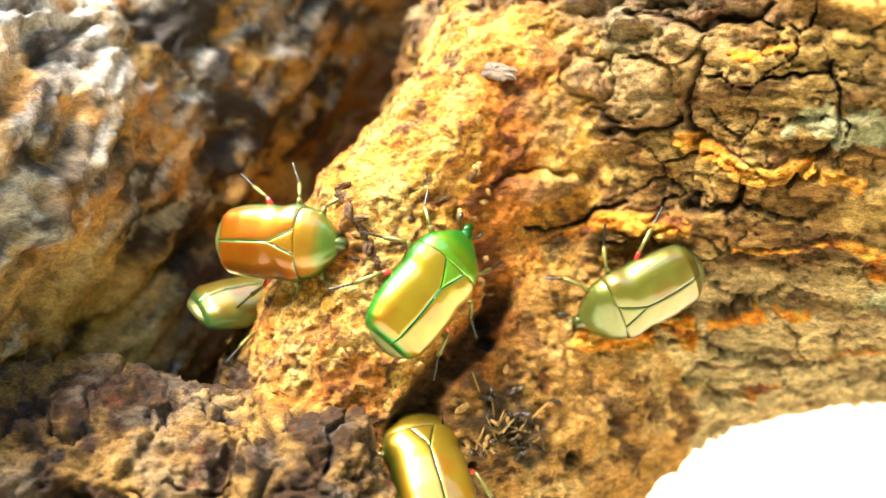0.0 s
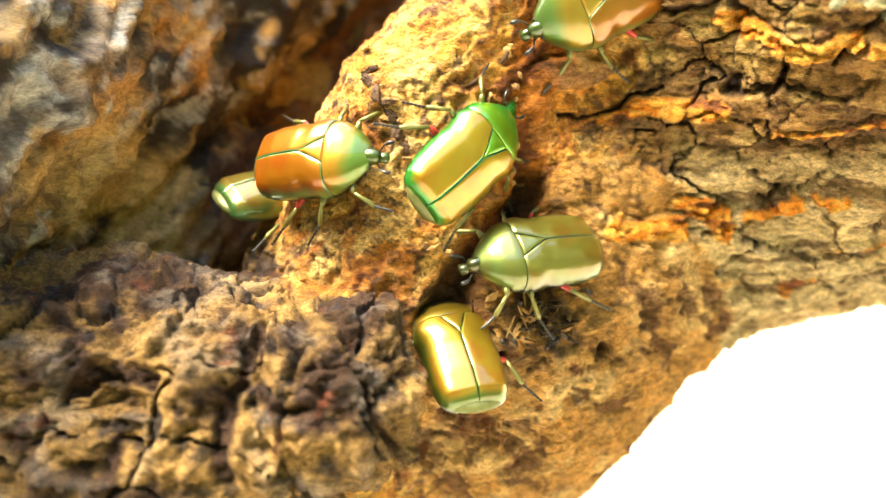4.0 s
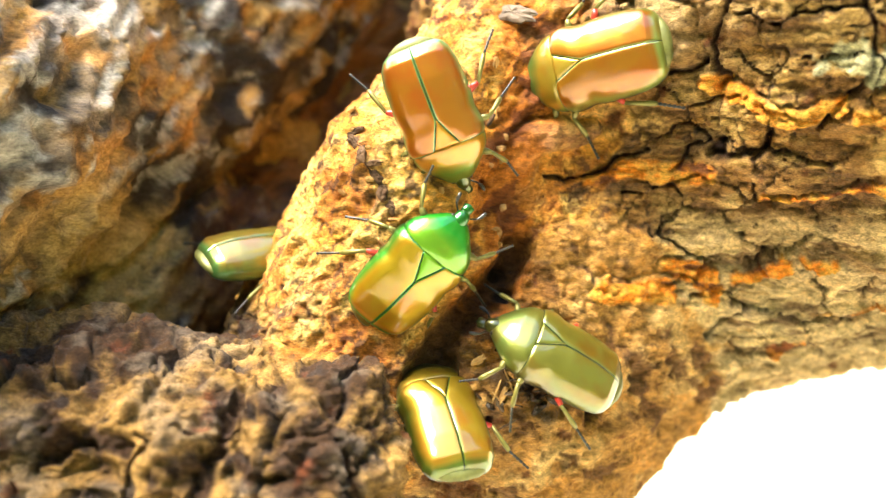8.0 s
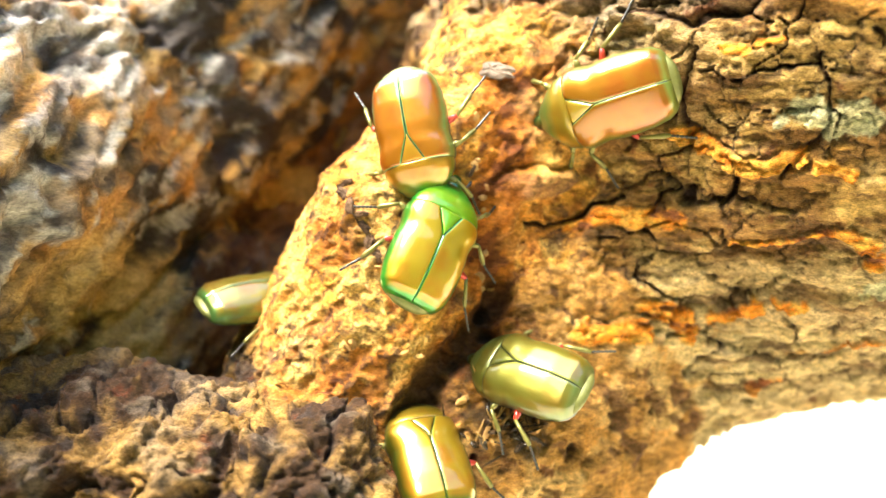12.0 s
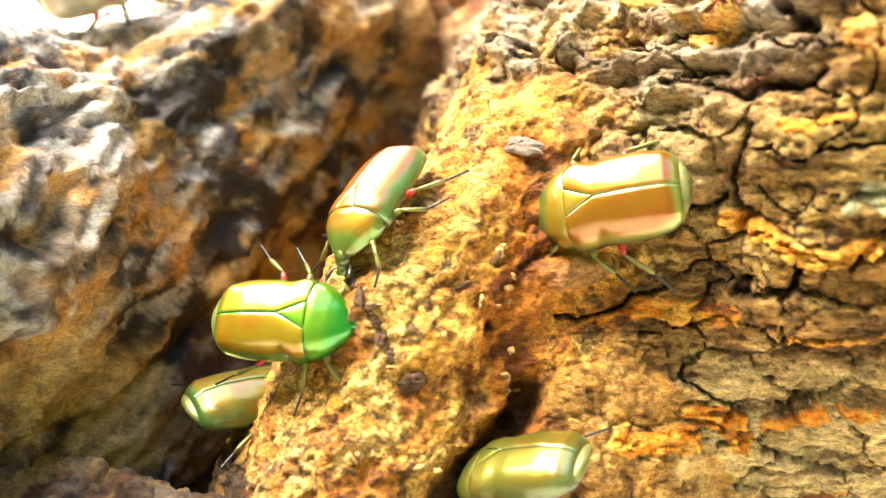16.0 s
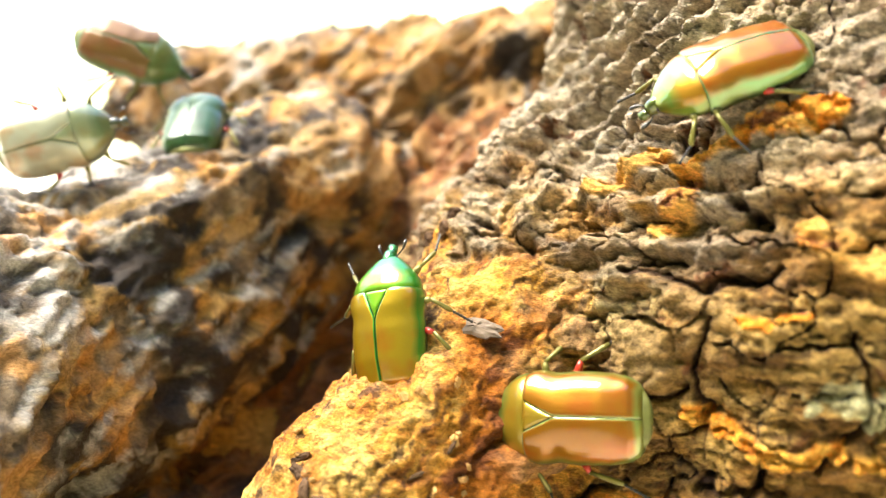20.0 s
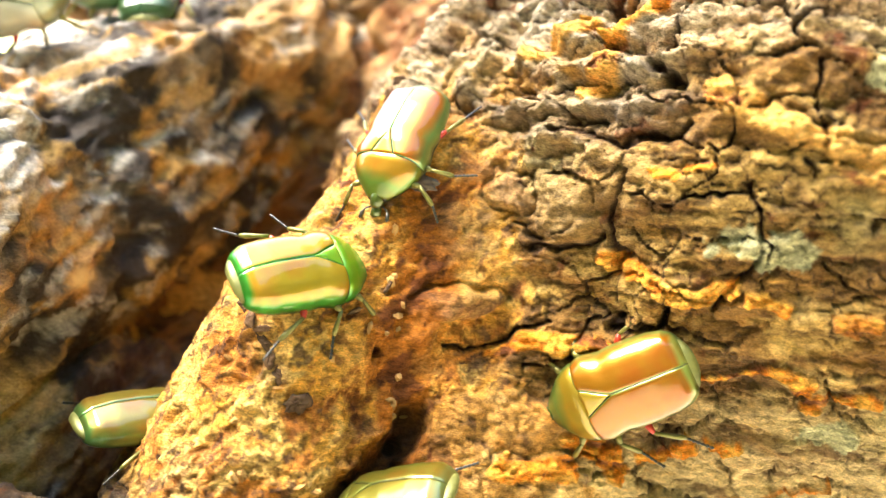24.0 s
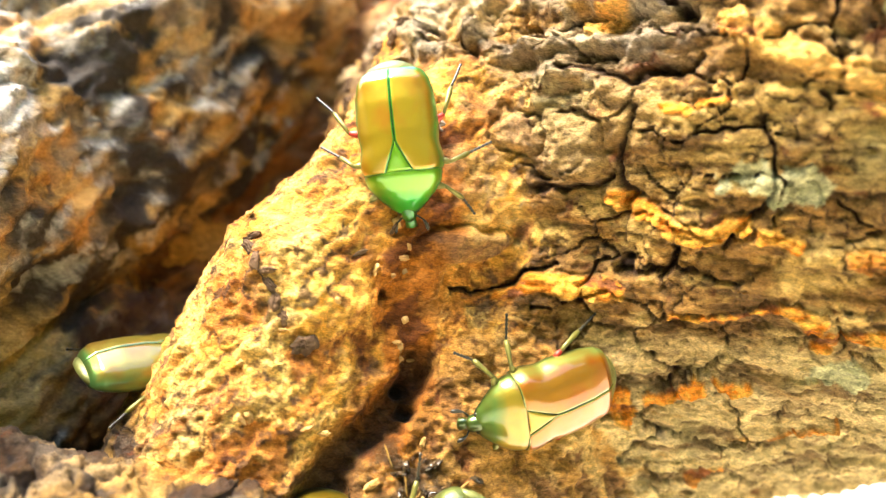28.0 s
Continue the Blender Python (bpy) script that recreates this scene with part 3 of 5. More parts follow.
def back_bark(p, which):
    n = len(p)
    lumps = fbm(p, 2.6, 131, 3)
    turned = p @ np.float32(((0.64, -0.55, -0.54), (0.55, 0.81, -0.18), (0.54, -0.18, 0.82))) + 0.4 * lumps[:, None]
    furrow = ridged(turned, (3.0, 1.0, 0.9), 141, 4)
    crumb = fbm(p, 0.6, 121, 4, 0.6)
    step = fbm(turned, (1.8, 1.0, 0.5), 145, 4)
    long = fbm(turned + 0.15 * crumb[:, None], (4.6, 1.3, 0.9), 147, 4, 0.5)
    layers = terrace(long, 6)
    drop = bump01(np.abs(long * 6 - np.floor(long * 6) - 0.8), 0.0, 0.22)
    out = 0.16 * lumps + 0.16 * furrow + 0.05 * crumb + 0.09 * ridged(turned, (1.6, 0.5, 0.35), 149, 3) + 0.08 * np.sign(step) * np.abs(step) ** 0.5 + 0.36 * layers
    shade = fbm(p, 1.3, 151, 5, 0.6)
    col = lerp(tint((0.035, 0.025, 0.017), n), (0.27, 0.185, 0.10), bump01(shade, -0.2, 0.7))
    # pale grey bark, made paler for the light that reaches the upper left
    pale = bump01(-p[:, 0] - 6.6 + 0.45 * (p[:, 2] + 1.5) + 1.5 * shade, 0.8, 2.5) * bump01(p[:, 2], -3.4, -0.8)
    col = lerp(col, (0.66, 0.59, 0.50), pale * bump01(step + 0.4 * crumb, -0.6, 0.5) * 0.85)
    warm = fbm(p, 1.1, 161, 4) + 0.45 * bump01(p[:, 0], -6.5, -2.5)
    col = lerp(col, (0.52, 0.24, 0.05), bump01(warm, 0.2, 0.75) * 0.7)
    patch = fbm(turned, (1.3, 0.7, 0.5), 163, 4, 0.6)
    col = lerp(col, (0.56, 0.32, 0.08), bump01(patch, 0.3, 0.6) * 0.5)
    col = lerp(col, (0.44, 0.40, 0.33), bump01(fbm(turned, (1.1, 0.5, 0.4), 165, 4, 0.6), 0.4, 0.65) * 0.7)
    col = lerp(col, (0.035, 0.028, 0.022), bump01(-patch - 0.3 * step, 0.3, 0.7) * 0.75)
    # the cleft's occlusion is put into the colour as dark red brown
    deep = (which == BEHIND.index("cleft")).astype(np.float32)
    col = lerp(col, (0.24, 0.09, 0.025), deep * 0.85)
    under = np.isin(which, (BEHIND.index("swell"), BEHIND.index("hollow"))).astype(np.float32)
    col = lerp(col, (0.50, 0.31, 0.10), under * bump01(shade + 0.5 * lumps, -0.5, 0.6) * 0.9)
    # shade of the gap at the right end, painted near black
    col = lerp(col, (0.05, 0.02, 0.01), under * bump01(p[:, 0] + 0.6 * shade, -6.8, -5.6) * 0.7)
    ochre = bump01(1 - np.linalg.norm((p - np.float32((-7.7, 15.7, -4.7))) / np.float32((1.7, 2.6, 1.5)), axis=1) + 0.4 * shade, 0.1, 0.6)
    col = lerp(col, (0.52, 0.32, 0.09), ochre * 0.7)
    wall = np.isin(which, (BEHIND.index("back_wall"), BEHIND.index("limb_back"), BEHIND.index("cleft"))) * bump01(p[:, 2], 0.0, 2.5)
    col = lerp(col, (0.37, 0.19, 0.06), wall * bump01(shade, -0.3, 0.6) * 0.7)
    col = lerp(col, (0.46, 0.30, 0.13), bump01(p[:, 0] + 0.5 * shade, -6.0, -4.0) * bump01(p[:, 2] + 1.5 * step, -0.2, 1.0) * bump01(crumb + 0.5 * patch, -0.3, 0.4) * 0.5)
    stub = bump01(3.0 - np.linalg.norm(p - np.float32((-2.0, 25.0, 2.2)), axis=1), 0, 1.5)
    col = lerp(col, (0.50, 0.27, 0.09), stub * bump01(shade, -0.4, 0.3) * 0.7)
    col = lerp(col, (0.04, 0.03, 0.024), bump01(-furrow - 0.4 * step, -0.1, 0.8) * 0.8)
    col = lerp(col, (0.03, 0.022, 0.018), bump01(-ridged(turned, (1.6, 0.5, 0.35), 149, 3) - 0.3 * crumb, 0.1, 0.9) * 0.75)
    col = lerp(col, (0.035, 0.028, 0.022), (1 - drop) * bump01(shade, 0.6, -0.2) * 0.55)
    col = lerp(col, (0.62, 0.56, 0.42), bump01(1 - np.linalg.norm((p - np.float32((-5.95, 17.4, -3.82))) / 0.2, axis=1), 0, 0.4))
    col = lerp(col, (0.62, 0.50, 0.30), bump01(1 - np.linalg.norm((p - np.float32((-6.45, 15.6, -4.72))) / 0.28, axis=1), 0, 0.5))
    return out, col, np.zeros(n), np.full(n, -1)


EYE_AT = np.array((0.2, 0.6, -0.3), np.float32)


def grow(name, names, low, high, h, levels, bark, parent):
    """The skin of some forms with its relief. The side that faces the clearing is netted finer than the rest."""
    v, q = skin(names, low, high, h)
    v = settle(v, names)
    c = v[q].mean(1)
    nrm = slope(c, names)
    way = c - EYE_AT
    way /= np.linalg.norm(way, axis=1, keepdims=True)
    seen = ((nrm * way).sum(1) < 0.35) & (c[:, 0] < 11.5) & (c[:, 0] > -14) & (c[:, 2] > -15) & (c[:, 2] < 10.5)
    made = []
    for fine in (True, False):
        fv, fq = tidy(v, q[seen == fine])
        for _ in range(levels if fine else 0):
            fv, fq = split(fv, fq)
        fv = settle(fv, names, 1)
        which = body(fv, names)[1]
        out, col, wet, ident = bark(fv, which)
        fv2 = fv + out[:, None] * slope(fv, names)
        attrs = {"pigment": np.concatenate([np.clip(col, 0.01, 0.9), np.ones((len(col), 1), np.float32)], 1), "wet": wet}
        made.append((fv2, fq, attrs, ident))
    return made


def child(name, me, parent, label=""):
    ob = new(name, me)
    ob.parent = parent
    if label:
        tagged(ob, label)
    return ob


def islands(q, count):
    """The number of the connected piece of every quad."""
    mark = np.arange(count)
    while True:
        least = mark[q].min(1)
        then = mark.copy()
        np.minimum.at(then, q.ravel(), np.repeat(least, 4))
        then = then[then]
        if (then == mark).all():
            return mark[q[:, 0]]
        mark = then


tree = tagged(new("tree"), "old forked tree with cracked brown bark and bare ochre wood", "tree")
tree.location = (0, 0, EYE)
PIECES = {5: ("bark_knob", "rounded knob of reddish bark"), 4: ("lichen_patch", "pale grey-green lichen crust"), 3: ("inner_bark_strip", "bared orange inner bark")}
loose = []
for name, names, low, high, h, levels, bark in (
        ("trunk", FRONT, (-12, 8, -18), (15, 33, 12), 0.17, 2, front_bark),
        ("back_limb", BEHIND, (-18, 8, -15), (8, 37, 10), 0.22, 1, back_bark)):
    for n, (v, q, attrs, ident) in enumerate(grow(name, names, low, high, h, levels, bark, tree)):
        own = ident[q]
        same = (own == own[:, :1]).all(1) & (own[:, 0] >= 0) if n == 0 else np.zeros(len(q), bool)
        codes, count = np.unique(own[same, 0], return_counts=True)
        code = np.where(same, own[:, 0], -1)
        if len(codes):
            used, inv = np.unique(q[same], return_inverse=True)
            piece = islands(inv.reshape(-1, 4), len(used))
            _, piece, count = np.unique(piece, return_inverse=True, return_counts=True)
            code[same] = np.where(count[piece] < 140, -1, own[same, 0] * 10000 + piece)
        order = np.argsort(code, kind="stable")
        cuts = np.flatnonzero(np.diff(code[order])) + 1
        for group in np.split(order, cuts):
            c = int(code[group[0]])
            used, inv = np.unique(q[group], return_inverse=True)
            some = {k: val[used] for k, val in attrs.items()}
            if c < 0:
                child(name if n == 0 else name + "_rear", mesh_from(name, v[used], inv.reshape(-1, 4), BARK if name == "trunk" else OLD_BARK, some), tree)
            else:
                loose.append((c, v[used], inv.reshape(-1, 4), some))
# the rest of the tree, out to its limbs' ends and down to the ground, just under the finer bark
low, high = (-34, 2, -138), (36, 44, 46)
ALL = FRONT + BEHIND
v, q = skin(ALL, low, high, 1.1)
v = settle(v, ALL, 1)
out, col, wet, ident = front_bark(v, None)
v = v + (out - 0.55)[:, None] * slope(v, ALL)
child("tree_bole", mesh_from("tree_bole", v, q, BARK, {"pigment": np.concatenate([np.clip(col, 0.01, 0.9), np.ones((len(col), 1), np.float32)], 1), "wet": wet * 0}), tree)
trunk_part = bpy.data.objects["trunk"]
for c, v, q, some in loose:
    kind, label = PIECES.get(c // 10000000000, ("bark_plate", ""))
    child(kind, mesh_from(kind, v, q, BARK, some), trunk_part, label)

# ---- ground and distance ----

def ground_material():
    m, n, l, b = nodes_of("pale_ground")
    tex, noi, ramp = n.new("ShaderNodeTexCoord"), n.new("ShaderNodeTexNoise"), n.new("ShaderNodeMix")
    noi.inputs["Scale"].default_value, noi.inputs["Detail"].default_value = 3, 6
    ramp.data_type = "RGBA"
    ramp.inputs["A"].default_value, ramp.inputs["B"].default_value = (0.44, 0.39, 0.29, 1), (0.58, 0.52, 0.41, 1)
    l.new(tex.outputs["Object"], noi.inputs["Vector"])
    l.new(noi.outputs["Fac"], ramp.inputs["Factor"])
    l.new(ramp.outputs["Result"], b.inputs["Base Color"])
    b.inputs["Roughness"].default_value = 0.95
    return m


bm = bmesh.new()
bmesh.ops.create_grid(bm, x_segments=60, y_segments=60, size=400)
me = bpy.data.meshes.new("ground")
bm.to_mesh(me)
me.materials.append(ground_material())
tagged(new("ground", me), "pale sunlit bare ground under the tree", "ground", kind="structure")


def distance_material():
    """Bright, hazy leaves far off; their sunlight is emitted by the sheet itself."""
    m, n, l, b = nodes_of("distance")
    tex, noi, ramp = n.new("ShaderNodeTexCoord"), n.new("ShaderNodeTexNoise"), n.new("ShaderNodeValToRGB")
    noi.inputs["Scale"].default_value, noi.inputs["Detail"].default_value = 0.45, 3
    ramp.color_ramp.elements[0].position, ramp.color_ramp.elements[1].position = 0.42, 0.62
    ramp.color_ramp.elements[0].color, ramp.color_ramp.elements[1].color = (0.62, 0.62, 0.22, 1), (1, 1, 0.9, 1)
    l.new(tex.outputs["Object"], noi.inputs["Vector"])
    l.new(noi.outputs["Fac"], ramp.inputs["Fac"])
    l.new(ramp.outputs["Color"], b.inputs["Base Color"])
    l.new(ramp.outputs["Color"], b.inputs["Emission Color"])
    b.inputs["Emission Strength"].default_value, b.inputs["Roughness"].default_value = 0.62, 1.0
    return m


bm = bmesh.new()
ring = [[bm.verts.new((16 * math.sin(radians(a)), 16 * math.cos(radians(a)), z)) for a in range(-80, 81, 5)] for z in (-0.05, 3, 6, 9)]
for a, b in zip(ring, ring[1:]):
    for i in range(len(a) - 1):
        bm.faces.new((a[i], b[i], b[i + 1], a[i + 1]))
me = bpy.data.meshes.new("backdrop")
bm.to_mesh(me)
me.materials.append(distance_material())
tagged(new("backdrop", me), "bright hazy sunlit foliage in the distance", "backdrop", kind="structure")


def unseen_wall_material():
    m, n, l, b = nodes_of("unseen_wall_green")
    tex, noi, ramp = n.new("ShaderNodeTexCoord"), n.new("ShaderNodeTexNoise"), n.new("ShaderNodeMix")
    noi.inputs["Scale"].default_value, noi.inputs["Detail"].default_value = 1.6, 6
    ramp.data_type = "RGBA"
    ramp.inputs["A"].default_value, ramp.inputs["B"].default_value = (0.03, 0.05, 0.015, 1), (0.12, 0.16, 0.05, 1)
    l.new(tex.outputs["Object"], noi.inputs["Vector"])
    l.new(noi.outputs["Fac"], ramp.inputs["Factor"])
    l.new(ramp.outputs["Result"], b.inputs["Base Color"])
    b.inputs["Roughness"].default_value = 0.9
    return m


# Unseen wall, added to dim reflections and fill from behind the camera.
bm = bmesh.new()
ring = [[bm.verts.new(((7 + 0.5 * math.sin(a * 0.21 + z)) * math.sin(radians(a)), 7 * math.cos(radians(a)), z)) for a in range(85, 276, 5)] for z in (-0.05, 2, 4, 6.5, 9)]
for a, b in zip(ring, ring[1:]):
    for i in range(len(a) - 1):
        bm.faces.new((a[i], a[i + 1], b[i + 1], b[i]))
me = bpy.data.meshes.new("backdrop_unseen_wall")
bm.to_mesh(me)
me.materials.append(unseen_wall_material())
tagged(new("backdrop_unseen_wall", me), "dull green wall of foliage round the clearing", "backdrop", kind="structure")


# ---- loose bits that cling to the bark ----
def foothold(x, z, names=FRONT):
    """The place on the front of the forms at x and z, and the way out of the bark there."""
    ys = np.arange(9, 26, 0.02, dtype=np.float32)
    p = np.stack([np.full_like(ys, x), ys, np.full_like(ys, z)], 1)
    y = ys[np.argmax(body(p, names)[0] < 0)]
    at = np.array([[x, y, z]], np.float32)
    out = (front_bark(at, None)[0] if names is FRONT else back_bark(at, body(at, names)[1])[0])[0]
    n = slope(at, names)[0]
    return Vector((at[0] + out * n).tolist()), Vector(n.tolist())


def shard(long, wide, thick, seed):
    """A torn flake: an uneven outline, a warped top and ragged edges; x along it, z out of the bark."""
    r = random.Random(seed)
    bm = bmesh.new()
    count, rows = 18, 4
    rim = [1 + r.uniform(-0.22, 0.16) for _ in range(count)]
    rings = []
    for k in range(rows + 1):
        f = k / rows
        ring = []
        for i in range(count):
            a = 2 * math.pi * i / count
            x, y = math.cos(a) * rim[i] * f * long / 2, math.sin(a) * rim[i] * f * wide / 2
            ring.append((x, y, thick * (1 - f ** 4) * (0.8 + r.uniform(-0.3, 0.3)) + 0.25 * thick * math.sin(7 * x / long) + 0.3 * thick * y / wide))
        rings.append(ring)
    top = [[bm.verts.new(Vector(p) * U) for p in ring] for ring in rings[1:]]
    mid = bm.verts.new(Vector((0, 0, thick)) * U)
    low = [bm.verts.new(Vector((x * 0.94, y * 0.94, -thick * 0.8)) * U) for x, y, _ in rings[-1]]
    for i in range(count):
        j = (i + 1) % count
        bm.faces.new((mid, top[0][i], top[0][j]))
        for a, b in zip(top, top[1:]):
            bm.faces.new((a[i], b[i], b[j], a[j]))
        bm.faces.new((top[-1][i], low[i], low[j], top[-1][j]))
    bm.faces.new(low[::-1])
    return bm


def bit_material(name, dark, light, rough=0.9, shine=0.15):
    m, n, l, b = nodes_of(name)
    tex, noi, mix, info = n.new("ShaderNodeTexCoord"), n.new("ShaderNodeTexNoise"), n.new("ShaderNodeMix"), n.new("ShaderNodeObjectInfo")
    noi.inputs["Scale"].default_value, noi.inputs["Detail"].default_value = 900, 5
    mix.data_type = "RGBA"
    mix.inputs["A"].default_value, mix.inputs["B"].default_value = (*dark, 1), (*light, 1)
    add = n.new("ShaderNodeMath")
    add.operation = "MULTIPLY_ADD"
    add.inputs[1].default_value = 0.5
    l.new(info.outputs["Random"], add.inputs[0])
    l.new(tex.outputs["Object"], noi.inputs["Vector"])
    sub = n.new("ShaderNodeMath")
    sub.operation = "SUBTRACT"
    sub.inputs[1].default_value = 0.25
    l.new(noi.outputs["Fac"], add.inputs[2])
    l.new(add.outputs[0], sub.inputs[0])
    l.new(sub.outputs[0], mix.inputs["Factor"])
    l.new(mix.outputs["Result"], b.inputs["Base Color"])
    bump = n.new("ShaderNodeBump")
    bump.inputs["Strength"].default_value, bump.inputs["Distance"].default_value = 0.7, 0.0004
    l.new(noi.outputs["Fac"], bump.inputs["Height"])
    l.new(bump.outputs[0], b.inputs["Normal"])
    b.inputs["Roughness"].default_value, b.inputs["Specular IOR Level"].default_value = rough, shine
    return m


GREY_BIT = bit_material("grey_flake", (0.07, 0.05, 0.035), (0.25, 0.19, 0.13))
DARK_BIT = bit_material("dark_scrap", (0.03, 0.016, 0.008), (0.15, 0.085, 0.04))
WET_BIT = bit_material("wet_scrap", (0.018, 0.011, 0.006), (0.10, 0.06, 0.025), 0.25, 0.5)
STRAW = bit_material("straw_bristle", (0.20, 0.10, 0.02), (0.55, 0.34, 0.08), 0.4, 0.4)
OCHRE_BIT = bit_material("ochre_crumb", (0.22, 0.10, 0.03), (0.60, 0.36, 0.11))


def cling(name, bm, material, x, z, turn, lift=0.0, tip=0.0, label=""):
    me = bpy.data.meshes.new(name)
    bm.to_mesh(me)
    bm.free()
    me.materials.append(material)
    at, n = foothold(x, z)
    along_ = (Vector((math.cos(radians(turn)), 0, math.sin(radians(turn)))) - n * n.dot(Vector((math.cos(radians(turn)), 0, math.sin(radians(turn)))))).normalized()
    side = n.cross(along_)
    m = Matrix((along_, side, n)).transposed().to_4x4()
    ob = child(name, me, tree, label)
    ob.matrix_local = Matrix.Translation((at + n * lift) * U) @ m @ pose(0, 0, 0, 0, tip, 0)
    return ob


cling("bark_flake", shard(1.0, 0.40, 0.07, 1), GREY_BIT, 0.72, -0.58, -27, 0.12, -14, "grey curled bark flake")
for k, (x, z, turn, long, wide) in enumerate(((-2.1, -3.0, -35, 0.5, 0.2), (-1.95, -3.2, -62, 0.42, 0.2), (-1.74, -3.5, -50, 0.5, 0.17), (-1.64, -3.75, -85, 0.4, 0.24),
                                              (-1.5, -4.0, -70, 0.42, 0.2), (-2.2, -2.8, 15, 0.4, 0.14), (-1.75, -3.3, 5, 0.34, 0.12), (-1.1, -4.5, 20, 0.5, 0.36),
                                              (-0.2, -2.9, 30, 0.3, 0.10), (0.35, -2.5, 60, 0.3, 0.08))):
    cling("bark_scrap", shard(long, wide, 0.06, 20 + k), DARK_BIT, x, z, turn, 0.04, random.Random(k).uniform(-16, 16), "dark torn bark scrap" if k < 8 else "")
for k, (x, z, turn) in enumerate(((-0.6, 0.7, 60), (-0.85, 0.25, 100), (-0.9, -0.2, 75), (0.3, 1.45, 30), (0.15, 1.15, 80), (-0.1, 0.9, 120), (-0.4, 0.5, 50))):
    cling("bark_scrap", shard(0.42, 0.3, 0.11, 40 + k), DARK_BIT, x, z, turn, 0.04, 0)
chance = random.Random(4)
for k in range(70):
    x, z = (chance.gauss(1.0, 0.42), chance.gauss(-7.2, 0.3)) if k < 40 else (chance.uniform(-2.5, 1.0), chance.uniform(-6.0, -1.5))
    heap = k < 40
    long = chance.uniform(0.14, 0.42) if heap else chance.uniform(0.08, 0.26)
    cling("bark_crumb", shard(long, chance.uniform(0.05, 0.16), chance.uniform(0.04, 0.09), 60 + k), WET_BIT if heap and k % 4 else OCHRE_BIT, x, z, chance.uniform(0, 180), 0.06 if heap else 0.03,
          chance.uniform(-35, 35) if heap else chance.uniform(-20, 20), "dark wet scrap of rotten bark" if heap and k % 4 else "")
for k in range(26):
    cling("straw_bristle", shard(chance.uniform(0.3, 0.7), 0.035, 0.03, 140 + k), STRAW if k % 2 else WET_BIT, chance.gauss(1.0, 0.45), chance.gauss(-7.2, 0.33), chance.uniform(0, 180), 0.12, chance.uniform(-40, 40))

# ---- beetles ----
def part(name, bm, material, parent, label="", smooth=True):
    """Links a bmesh as one mesh object under a thing or a part."""
    me = bpy.data.meshes.new(name)
    bm.to_mesh(me)
    bm.free()
    me.materials.append(material)
    for p in me.polygons:
        p.use_smooth = smooth
    return child(name, me, parent, label)


def shell_material(name, heart, rim, gloss=1.0, metal=0.7):
    """Metallic wing-case: one colour on the back, another along the rim."""
    m, n, l, b = nodes_of(name)
    at = n.new("ShaderNodeAttribute")
    at.attribute_name = "rim"
    tex, noi = n.new("ShaderNodeTexCoord"), n.new("ShaderNodeTexNoise")
    noi.inputs["Scale"].default_value, noi.inputs["Detail"].default_value = 120, 3
    l.new(tex.outputs["Object"], noi.inputs["Vector"])
    add = n.new("ShaderNodeMath")
    add.operation = "MULTIPLY_ADD"
    add.inputs[1].default_value = 0.75
    l.new(noi.outputs["Fac"], add.inputs[0])
    l.new(at.outputs["Fac"], add.inputs[2])
    scale = n.new("ShaderNodeMapRange")
    scale.inputs["From Min"].default_value, scale.inputs["From Max"].default_value = 0.3, 1.42
    l.new(add.outputs[0], scale.inputs["Value"])
    ramp = n.new("ShaderNodeValToRGB")
    stops = ramp.color_ramp.elements
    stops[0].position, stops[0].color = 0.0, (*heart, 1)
    # last stop: dark seam lines, and the sides' dark reflections painted in
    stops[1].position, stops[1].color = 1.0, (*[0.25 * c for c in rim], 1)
    # rim colour stands in for the sheen at grazing angles
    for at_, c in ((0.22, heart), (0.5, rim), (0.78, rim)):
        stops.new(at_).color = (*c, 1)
    l.new(scale.outputs[0], ramp.inputs["Fac"])
    flush, warm = n.new("ShaderNodeTexNoise"), n.new("ShaderNodeMix")
    flush.inputs["Scale"].default_value, flush.inputs["Detail"].default_value = 190, 2
    l.new(tex.outputs["Object"], flush.inputs["Vector"])
    warm.data_type, warm.blend_type = "RGBA", "MULTIPLY"
    warm.inputs["B"].default_value = (1.05, 0.72, 0.55, 1)
    part_of = n.new("ShaderNodeMapRange")
    part_of.inputs["From Min"].default_value, part_of.inputs["From Max"].default_value = 0.45, 0.65
    l.new(flush.outputs["Fac"], part_of.inputs["Value"])
    l.new(part_of.outputs[0], warm.inputs["Factor"])
    l.new(ramp.outputs["Color"], warm.inputs["A"])
    l.new(warm.outputs["Result"], b.inputs["Base Color"])
    pits = n.new("ShaderNodeTexNoise")
    pits.inputs["Scale"].default_value = 2600
    l.new(tex.outputs["Object"], pits.inputs["Vector"])
    bump = n.new("ShaderNodeBump")
    bump.inputs["Strength"].default_value, bump.inputs["Distance"].default_value = 0.12, 0.0002
    l.new(pits.outputs["Fac"], bump.inputs["Height"])
    l.new(bump.outputs[0], b.inputs["Normal"])
    b.inputs["Metallic"].default_value, b.inputs["Roughness"].default_value = metal, 0.36
    b.inputs["Coat Weight"].default_value, b.inputs["Coat Roughness"].default_value, b.inputs["Coat IOR"].default_value = 0.85 * gloss, 0.07, 1.6
    return m


